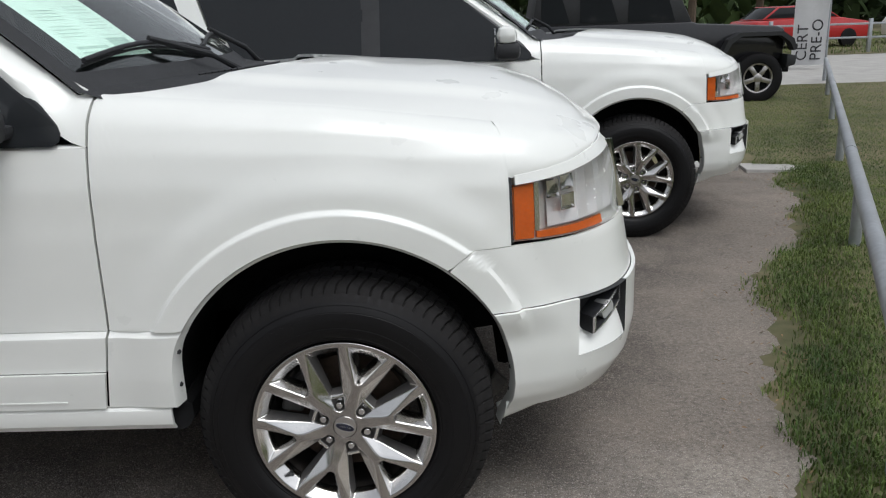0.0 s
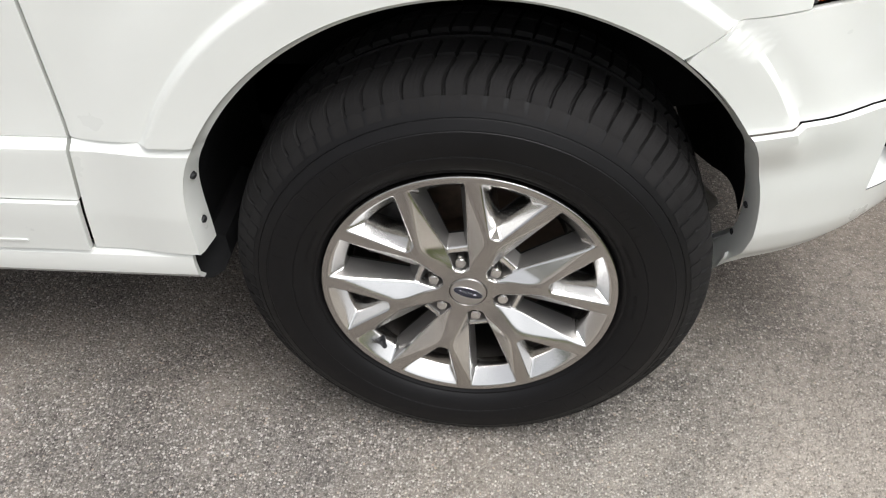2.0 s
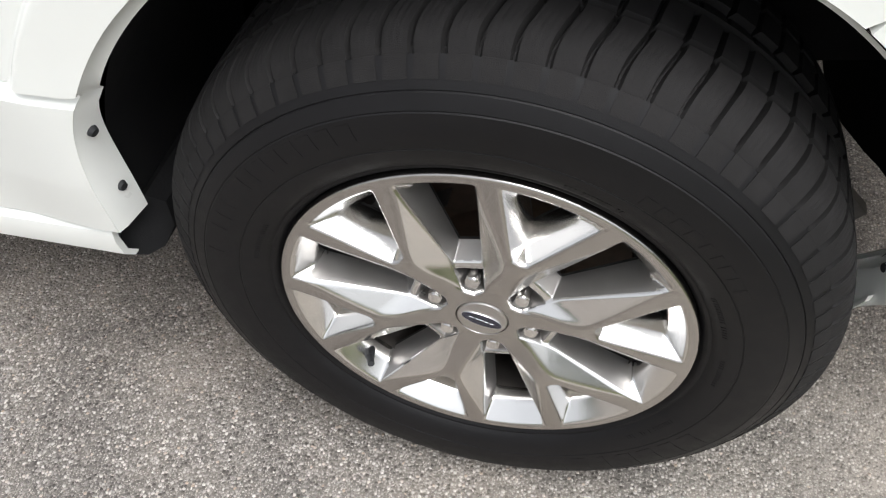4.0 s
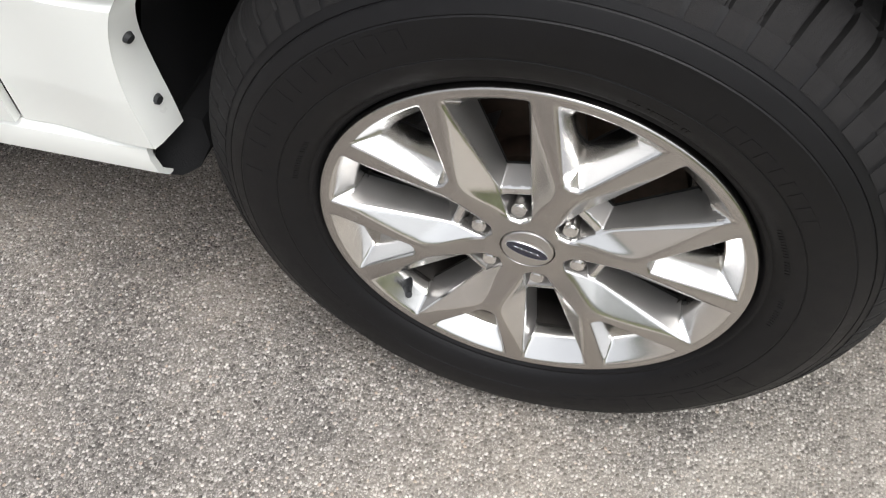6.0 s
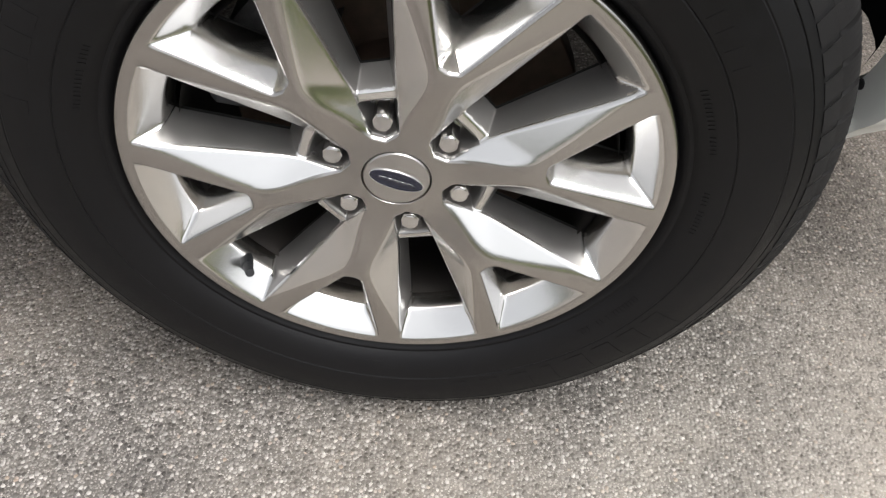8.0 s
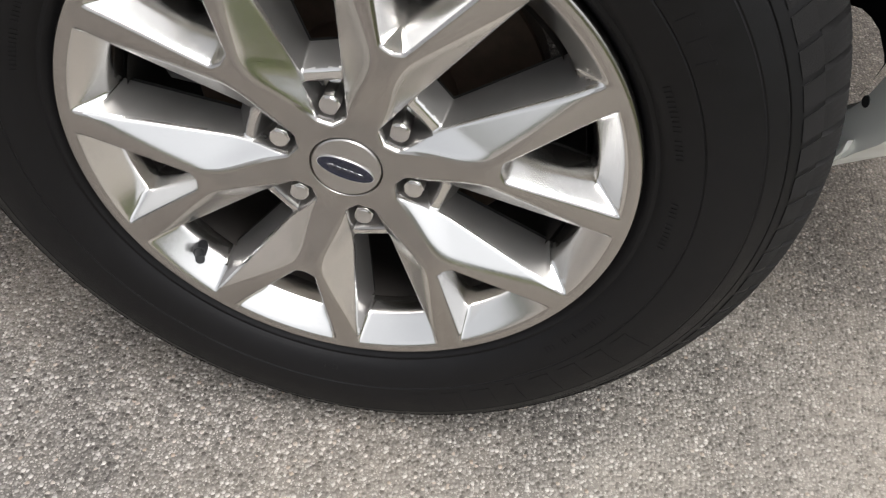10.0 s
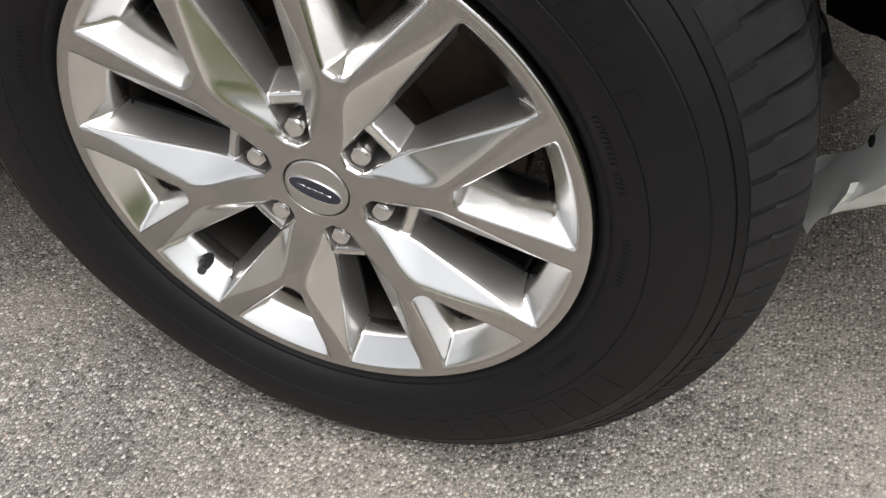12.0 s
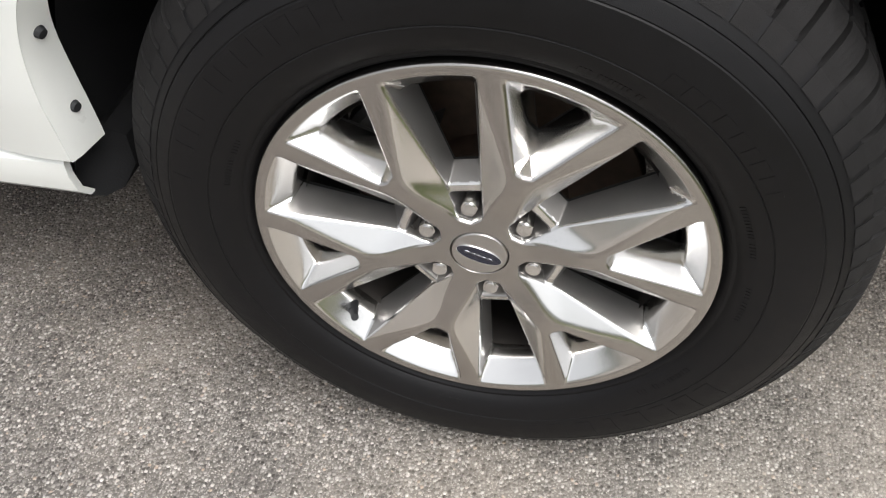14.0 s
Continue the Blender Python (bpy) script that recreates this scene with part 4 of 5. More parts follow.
        for j in range(1, 33):
            t = j / 32
            q = S.lerp(C, t)
            q.x = lerp(S.x, C.x, t ** bow)
            q.z = S.z + (C.z - S.z) * (1 - (1 - t) ** 2.4)
            bulge = 0.014 * (ease((t - 0.22) / 0.1) - ease((t - 0.9) / 0.3) * 0.2) * ease((0.75 - q.x) / 0.4)
            q.z += bulge
            line.append(q)
        rows.append(line)
    bm = bmesh.new()
    grid(bm, rows, 0.012, lambda i, j: Vector((0, 0, -1)))
    bmesh.ops.remove_doubles(bm, verts=bm.verts, dist=0.0003)
    mirrored(bm)
    bmesh.ops.remove_doubles(bm, verts=bm.verts, dist=0.0003)
    bmesh.ops.recalc_face_normals(bm, faces=bm.faces)
    part("hood", bm, PAINT, car, "glossy white crowned bonnet", sharp=40)
    g0 = s_of_y(0.46)
    for z in (0.91, 0.955, 1.0, 1.045):
        bm = bmesh.new()
        line = [skin(lerp(g0, S_END, i / 12), z) for i in range(13)]
        for a, b in zip(line, line[1:]):
            rod(bm, a[0] + a[1] * 0.01, b[0] + b[1] * 0.01, 0.014, 0.014, 8)
        mirrored(bm)
        part("grille_bar", bm, CHROME, car, "chrome grille bar")
    bm = bmesh.new()
    p, q = skin(g0, 0.89), skin(g0, 1.1)
    rod(bm, p[0], q[0], 0.016, 0.016, 8)
    twins.append(part("grille_side", bm, CHROME, car, "chrome edge of the grille"))
    bm = bmesh.new()
    rows = [[skin(lerp(s_of_x(0.56), S_END, i / 20), z)[0] + skin(lerp(s_of_x(0.56), S_END, i / 20), z)[1] * 0.075 for z in (0.405, 0.6, 0.8, 0.95, 1.06)] for i in range(21)]
    grid(bm, rows)
    mirrored(bm)
    part("nose_backing", bm, LINER, car, "dark space behind the grille")
    # dark shell behind the panel gaps
    bm = bmesh.new()
    rows = [[Vector((x, 0.03 + (0.05 if x > 0.2 else 0), z)) for z in (0.96, 1.0, 1.04)] for x in (-0.55, -0.2, 0.1, 0.3, 0.42)]
    grid(bm, rows)
    grid(bm, [[Vector((x, 0.012, z)) for z in (0.47, 0.7, 1.0, 1.03)] for x in (-2.4, -1.0, -0.56)])
    twins.append(part("inner_shell", bm, LINER, car, "dark inner shell behind the panel gaps"))

    # greenhouse
    def side_y(z):
        return table([(1.19, 0.006), (1.22, 0.016), (1.30, 0.055), (1.80, 0.215), (1.88, 0.27)], z)
    bm = bmesh.new()
    def pillar(pts, width, mi=0):
        for (xa, za), (xb, zb) in zip(pts, pts[1:]):
            quad = [Vector((xa - width / 2, side_y(za) - 0.004, za)), Vector((xa + width / 2, side_y(za) - 0.004, za)), Vector((xb + width / 2, side_y(zb) - 0.004, zb)), Vector((xb - width / 2, side_y(zb) - 0.004, zb))]
            deepq = [p + Vector((0, 0.06, 0)) for p in quad]
            vs = [bm.verts.new(p) for p in quad + deepq]
            for f in ((0, 1, 2, 3), (4, 7, 6, 5), (0, 4, 5, 1), (1, 5, 6, 2), (2, 6, 7, 3), (3, 7, 4, 0)):
                bm.faces.new([vs[i] for i in f])
    front_edge = [(-0.6195, 1.31), (-0.72, 1.38), (-0.85, 1.465), (-1.1, 1.635), (-1.36, 1.80), (-1.5, 1.865)]
    back_edge = [(-0.6205, 1.188), (-0.685, 1.222), (-0.83, 1.365), (-1.06, 1.54), (-1.32, 1.72), (-1.5, 1.80)]
    bm = bmesh.new()
    rows = []
    for (xa, za), (xb, zb) in zip(smooth_line(front_edge, 6), smooth_line(back_edge, 6)):
        rows.append([Vector((lerp(xa, xb, t), lerp(skin(s_of_x(-0.619), lerp(za, zb, t))[0].y, side_y(lerp(za, zb, t)) + 0.10 * (1 - t) ** 3 - 0.012 * math.sin(t * math.pi), ease((-0.63 - lerp(xa, xb, t)) / 0.16)), lerp(za, zb, t))) for t in (0, 0.12, 0.3, 0.5, 0.7, 0.88, 1)])
    grid(bm, rows, 0.03, lambda i, j: Vector((0, 1, 0)))
    twins.append(part("windscreen_pillar", bm, PAINT, car, "white pillar beside the windscreen"))
    pillars = [[(-2.72, 1.19), (-2.86, 1.5), (-2.98, 1.82)], [(-4.12, 1.19), (-4.1, 1.5), (-4.05, 1.82)]]
    for pts, wide in zip(pillars, (0.14, 0.16)):
        bm = bmesh.new()
        pillar(pts, wide)
        twins.append(part("roof_pillar", bm, PAINT, car, "white slanted roof pillar"))

    bm = bmesh.new()
    rows = []
    for x in [lerp(-1.40, -4.1, i / 24) for i in range(25)]:
        zc = table([(-4.1, 1.9), (-3.6, 1.935), (-2.5, 1.95), (-1.7, 1.925), (-1.4, 1.885)], x)
        line = []
        for j in range(25):
            y = lerp(0.19, 2 * MID - 0.19, j / 24)
            e = abs(y - MID) / (MID - 0.19)
            line.append(Vector((x, y, zc - 0.13 * e ** 6 - 0.02 * e ** 2)))
        rows.append(line)
    grid(bm, rows, 0.03, lambda i, j: Vector((0, 0, -1)))
    part("roof", bm, PAINT, car, "white roof panel")
    # belt: shoulder ledge between doors and glass
    bm = bmesh.new()
    rows = []
    for x in [lerp(-4.1, -0.619, i / 40) for i in range(41)]:
        p = skin(s_of_x(x), 1.1865)[0]
        rows.append([p, Vector((x, p.y + 0.006, 1.191)), Vector((x, p.y + 0.02, 1.193)), Vector((x, 0.06, 1.193))])
    grid(bm, rows)
    twins.append(part("belt_moulding", bm, PAINT, car, "white shoulder below the side windows"))
    wins = [("front_door_window", [(-0.70, 1.194), (-1.66, 1.194), (-1.66, 1.82), (-1.40, 1.80), (-1.05, 1.56), (-0.83, 1.385), (-0.73, 1.29), (-0.69, 1.245), (-0.68, 1.225), (-0.683, 1.206)]),
            ("rear_door_window", [(-1.76, 1.212), (-2.66, 1.212), (-2.90, 1.82), (-1.76, 1.80)]),
            ("rear_quarter_window", [(-2.80, 1.212), (-4.05, 1.212), (-4.0, 1.80), (-3.05, 1.82)])]
    for nm, poly in wins:
        bm = bmesh.new()
        a = [bm.verts.new((x, side_y(z) + 0.006, z)) for x, z in poly]
        b = [bm.verts.new((x, side_y(z) + 0.011, z)) for x, z in poly]
        bm.faces.new(a), bm.faces.new(b[::-1])
        for i in range(len(a)):
            bm.faces.new((a[i], b[i], b[(i + 1) % len(a)], a[(i + 1) % len(a)]))
        bmesh.ops.recalc_face_normals(bm, faces=bm.faces)
        twins.append(part(nm, bm, DARK_GLASS, car, "dark tinted side window", smooth=False))
    bm = bmesh.new()
    for z0, z1 in ((1.2, 1.5), (1.5, 1.8)):
        vs = [bm.verts.new((x, side_y(z) + d, z)) for d in (0.0, 0.03) for z in (z0, z1) for x in (-1.77, -1.65)]
        bm.faces.new((vs[0], vs[1], vs[3], vs[2])), bm.faces.new((vs[4], vs[6], vs[7], vs[5]))
    twins.append(part("window_trim", bm, BLACK_TRIM, car, "black pillar and window trim"))
    # door mirror
    bm = bmesh.new()
    box(bm, (-0.925, -0.265, 1.21), (-0.77, -0.03, 1.315), 0.035)
    box(bm, (-0.86, -0.06, 1.215), (-0.80, 0.07, 1.25), 0.012)
    twins.append(mirror := part("door_mirror", bm, BLACK_TRIM, car, "door mirror with white cap and black foot"))
    bm = bmesh.new()
    box(bm, (-0.91, -0.27, 1.30), (-0.79, -0.07, 1.41), 0.045)
    part("mirror_cap", bm, PAINT, mirror, "white door mirror cap")
    bm = bmesh.new()
    box(bm, (-0.9285, -0.25, 1.29), (-0.924, -0.07, 1.4), 0.001)
    part("mirror_glass", bm, CHROME, mirror, "mirror glass")

    # windscreen, cowl, wipers, paper behind the glass
    def screen(u, v, d=0.0):
        """u: from the near pillar (0) to the far one (1); v: from the cowl (0) to the roof (1)."""
        e = (2 * u - 1) ** 2
        x = lerp(-0.47, -1.36, v) - lerp(0.18, 0.14, v) * e
        y = MID + (2 * u - 1) * lerp(0.86, 0.72, v)
        z = lerp(1.318, 1.885, v) + lerp(0.0, -0.02, v) * e + 0.05 * math.sin(v * math.pi)
        return Vector((x, y, z)) + Vector((0.6, 0, 0.8)) * d
    bm = bmesh.new()
    rows = [[screen(i / 24, j / 12) for j in range(13)] for i in range(25)]
    grid(bm, rows)
    grid(bm, [[p - Vector((0.003, 0, 0.004)) for p in r][::-1] for r in rows])
    part("windscreen", bm, GLASS, car, "clear sloping windscreen with faint reflections").visible_shadow = False
    bm = bmesh.new()
    for u0, u1, v0, v1 in ((0.0, 0.035, 0, 1), (0.965, 1.0, 0, 1), (0.035, 0.965, 0, 0.07), (0.035, 0.965, 0.94, 1)):
        grid(bm, [[screen(lerp(u0, u1, i / 12), lerp(v0, v1, j / 12), 0.0012) for j in range(13)] for i in range(13)])
    part("windscreen_border", bm, BLACK_TRIM, car, "black border round the windscreen")
    bm = bmesh.new()
    rows = []
    for i in range(31):
        u = i / 30
        a = screen(u, 0.02, -0.004)
        e = (2 * u - 1) ** 2
        fx = -0.10 - 0.325 * e
        fz = table([(0, 1.352), (0.3, 1.35), (0.7, 1.33), (0.9, 1.305), (1, 1.286)], abs(2 * u - 1)) - 0.014
        y = MID + (2 * u - 1) * 0.842
        rows.append([a, a.lerp(Vector((fx, y, fz)), 0.4) - Vector((0, 0, 0.012)), Vector((fx, y, fz)), Vector((fx + 0.06, y, fz - 0.05))])
    grid(bm, rows)
    for i in range(7):  # air slots
        u0, u1 = 0.2 + 0.006 * i, 0.42 + 0.004 * i
        for k in range(8):
            u = lerp(u0, u1, k / 8)
            fx = -0.36 + 0.014 * i - 0.2 * (2 * u - 1) ** 2
            y = MID + (2 * u - 1) * 0.88
            fx2 = -0.36 + 0.014 * i - 0.2 * (2 * lerp(u0, u1, (k + 1) / 8) - 1) ** 2
            rod(bm, (fx, y, 1.338 + 0.0015 * i), (fx2, MID + (2 * lerp(u0, u1, (k + 1) / 8) - 1) * 0.88, 1.338 + 0.0015 * i), 0.003, 0.003, 6)
    part("cowl", bm, BLACK_TRIM, car, "black slotted cowl below the windscreen")
    for ua, va, ub, vb in ((0.06, 0.09, 0.47, 0.085), (0.46, 0.10, 0.88, 0.11)):
        bm = bmesh.new()
        line = [screen(lerp(ua, ub, i / 10), lerp(va, vb, i / 10) + 0.05 * math.sin(i / 10 * math.pi), 0.02) for i in range(11)]
        for a, b in zip(line, line[1:]):
            rod(bm, a, b, 0.008, 0.008, 8)
            rod(bm, a - Vector((0.006, 0, 0.014)), b - Vector((0.006, 0, 0.014)), 0.0045, 0.0045, 6)
        arm = [screen(lerp(ua, ub, 0.5), vb + 0.06, 0.03), screen(lerp(ua, ub, 0.8), 0.04, 0.045), screen(lerp(ua, ub, 1.02), -0.04, 0.03)]
        for a, b in zip(arm, arm[1:]):
            rod(bm, a, b, 0.009, 0.012, 8)
        rod(bm, arm[-1] - Vector((0, 0, 0.03)), arm[-1] + Vector((0, 0, 0.012)), 0.02, 0.018, 14)
        part("wiper", bm, BLACK_TRIM, car, "black windscreen wiper at rest")
    bm = bmesh.new()
    def paper(a, b, d):
        return screen(lerp(0.085, 0.27, a), lerp(0.12, 0.47, b), d)
    grid(bm, [[paper(i / 8, j / 8, -0.008) for j in range(9)] for i in range(9)], mi=0)
    for a0, a1, b0, b1 in ((0.08, 0.92, 0.9, 0.94), (0.3, 0.7, 0.7, 0.76), (0.1, 0.5, 0.1, 0.13), (0.1, 0.7, 0.05, 0.07), (0.6, 0.9, 0.1, 0.2), (0.15, 0.6, 0.02, 0.035), *((0.1 + 0.5 * (k % 2), 0.42 + 0.48 * (k % 2), 0.2 + 0.04 * (k // 2), 0.208 + 0.04 * (k // 2)) for k in range(22) if k % 5)):
        grid(bm, [[paper(lerp(a0, a1, i / 6), lerp(b0, b1, j / 2), -0.0072) for j in range(3)] for i in range(7)], mi=1)
    part("window_sticker", bm, [PAPER, INK], car, "pale green price sheet with unreadable print inside the windscreen")
    bm = bmesh.new()
    grid(bm, [[Vector((x, y, z)) for y in (0.1, 0.5, 1.42, 1.82)] for x, z in ((-0.62, 1.25), (-1.0, 1.22), (-1.15, 1.12), (-1.2, 0.7))])
    box(bm, (-4.0, 0.12, 0.6), (-1.2, 1.8, 0.75), 0.02)
    for x in (-1.9, -2.8):
        for y in (0.25, 1.1):
            box(bm, (x - 0.1, y, 0.75), (x + 0.05, y + 0.52, 1.5), 0.06)
            box(bm, (x, y, 0.7), (x + 0.5, y + 0.52, 0.9), 0.06)
    part("cabin", bm, CABIN, car, "dark grey dashboard and seats")

    for ob in twins + mirror_later:
        t = far_twin(ob)
        for ch in ob.children:
            far_twin(ch).parent = t
    return car


# ---- ground ----
def edge_x(y):
    """Where the asphalt gives way to grass."""
    x = 1.17 + 0.42 * y + 0.09 * math.sin(y * 2.0 + 0.5) + 0.06 * math.sin(y * 4.7)
    return lerp(x, -7.0, ease((y - 5.5) / 1.1))


def build_ground():
    bm = bmesh.new()
    xs = sorted({*np.linspace(-3, 4, 29).round(3), -400, -60, -20, -8, 8, 20, 60, 400})
    rows = [[Vector((x, y, 0)) for x in xs] for y in sorted({*np.linspace(-3, 6, 37).round(3), -400, -60, -20, -8, 12, 30, 80, 400})]
    grid(bm, [r[::-1] for r in rows])
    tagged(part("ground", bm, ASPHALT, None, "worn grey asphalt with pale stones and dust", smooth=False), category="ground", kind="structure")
    bm = bmesh.new()
    rows = []
    rnd = random.Random(2)
    ys = [lerp(-2.2, 13.5, i / 520) for i in range(521)]
    ys = [-60, -20, -6] + ys
    for y in ys:
        x0 = edge_x(y) + 0.09 * noise.noise(Vector((0, y * 6, 1))) + 0.03 * noise.noise(Vector((0, y * 17, 4))) + 0.016 * noise.noise(Vector((0, y * 41, 7)))
        rows.append([Vector((x0 - 0.03, y, -0.002)), Vector((x0 + 0.05, y, 0.007)), Vector((x0 + 0.22, y, 0.022)), Vector((x0 + 0.8, y, 0.035)), Vector((x0 + 2.5, y, 0.04)), Vector((16, y, 0.03)), Vector((70, y, 0.03))])
    grid(bm, rows)
    soil = part("lawn", bm, TURF, None, "thin green and brown turf beside the asphalt")
    tagged(soil, category="lawn", kind="structure")
    return soil


def build_grass(name, spots, size, label):
    """Grass blades as one object: each a bent, tapering strip."""
    n = len(spots)
    rng = np.random.default_rng(5)
    base = np.array(spots)
    turn = rng.uniform(0, 2 * math.pi, n)
    high = size * rng.uniform(0.5, 1.3, n)
    wide = rng.uniform(0.0018, 0.0038, n) * (size / 0.042)
    lean = rng.uniform(0.2, 0.95, n) * high
    d = np.stack([np.cos(turn), np.sin(turn), 0 * turn], 1)
    side = np.stack([-np.sin(turn), np.cos(turn), 0 * turn], 1) * wide[:, None]
    up = np.array((0, 0, 1.0))
    mid = base + d * (lean * 0.35)[:, None] + up * (high * 0.6)[:, None]
    tip = base + d * lean[:, None] + up * (high * 0.85)[:, None]
    verts = np.stack([base - side, base + side, mid - side * 0.7, mid + side * 0.7, tip], 1).reshape(-1, 3)
    o = np.arange(n)[:, None] * 5
    quads = (o + np.array((0, 1, 3, 2))).tolist()
    tris = (o + np.array((2, 3, 4))).tolist()
    me = bpy.data.meshes.new(name)
    me.from_pydata(verts.tolist(), [], quads + tris)
    me.materials.append(BLADES)
    return tagged(new(name, me), label, "grass", kind="stuff")


build_ground()
rng = np.random.default_rng(1)
spots = []
while len(spots) < 240000:
    y = -2.4 + 15.8 * rng.uniform(0, 1) ** 1.4
    x = -0.05 + max(edge_x(y), 0.9 + 0.42 * min(y, 6.0)) + abs(rng.normal(0, 1.0)) * (1.1 + 0.12 * y) - 0.07
    patch = noise.noise(Vector((x * 1.3, y * 1.3, 0))) + 0.6 * noise.noise(Vector((x * 5, y * 5, 3)))
    thin = min(1.0, (x - edge_x(y)) / 0.25)
    if patch + thin * 1.1 > rng.uniform(-0.25, 0.7):
        spots.append((x, y, 0.02 if thin > 0.3 else 0.004))
build_grass("grass", spots, 0.036, "short patchy green grass along the asphalt edge")
bm = bmesh.new()
rnd = random.Random(8)
for i in range(420):
    y = rnd.uniform(-1, 5.4)
    x = edge_x(y) + rnd.gauss(-0.02, 0.14)
    l, w = rnd.uniform(0.006, 0.02), rnd.uniform(0.002, 0.006)
    m = Matrix.Translation((x, y, 0.012 + 0.02 * max(0, min(1, (x - edge_x(y)) / 0.2)))) @ Euler((rnd.uniform(-0.4, 0.4), rnd.uniform(-0.4, 0.4), rnd.uniform(0, 6.3))).to_matrix().to_4x4()
    vs = [bm.verts.new(m @ Vector(p)) for p in ((-l, 0, 0), (0, -w, 0.003), (l, 0, 0), (0, w, 0.003))]
    bm.faces.new(vs)
tagged(part("leaf_litter", bm, LITTER, None, "dry brown leaf litter along the grass edge"), category="leaves", kind="stuff")

# ---- the two white vehicles ----
suv = build_suv()
tagged(suv, "white full-size sport utility vehicle with silver alloy wheels on asphalt")
other = copy_thing(suv, pose(1.515, 3.28, 0))
coarse = [c.data for c in suv.children if c.name.startswith("wheel.")][0]
for c in other.children:
    if c.name.startswith("wheel.") and c.location.x > -1 and c.location.y < 1:
        c.data = coarse
tagged(other, "second white sport utility vehicle with silver wheels beside the first")


# ---- the pipe rail ----
def build_rail():
    rail = thing("pipe_rail", "low galvanised pipe rail on posts in the grass", "rail")
    bm = bmesh.new()
    def at(y):
        return 2.80 + 0.424 * (y - 2.85)
    H = 0.40
    a, b = Vector((at(-3.2), -3.2, H)), Vector((at(14.6), 14.6, H))
    rod(bm, a, b, 0.043, 0.043, 20)
    part("rail", bm, GALVANISED, rail, "long horizontal pipe")
    for y in (-2.6, 0.25, 2.85, 5.67, 8.57, 11.5, 14.4):
        bm = bmesh.new()
        rod(bm, (at(y), y, -0.05), (at(y), y, H + 0.012), 0.036, 0.036, 16)
        part("post", bm, GALVANISED, rail)
    for y in (4.1, 9.6):
        bm = bmesh.new()
        d = Vector((0.41, 1, 0)).normalized()
        rod(bm, Vector((at(y), y, H)) - d * 0.03, Vector((at(y), y, H)) + d * 0.03, 0.047, 0.047, 20)
        part("sleeve", bm, GALVANISED, rail, "pipe joint sleeve")


build_rail()


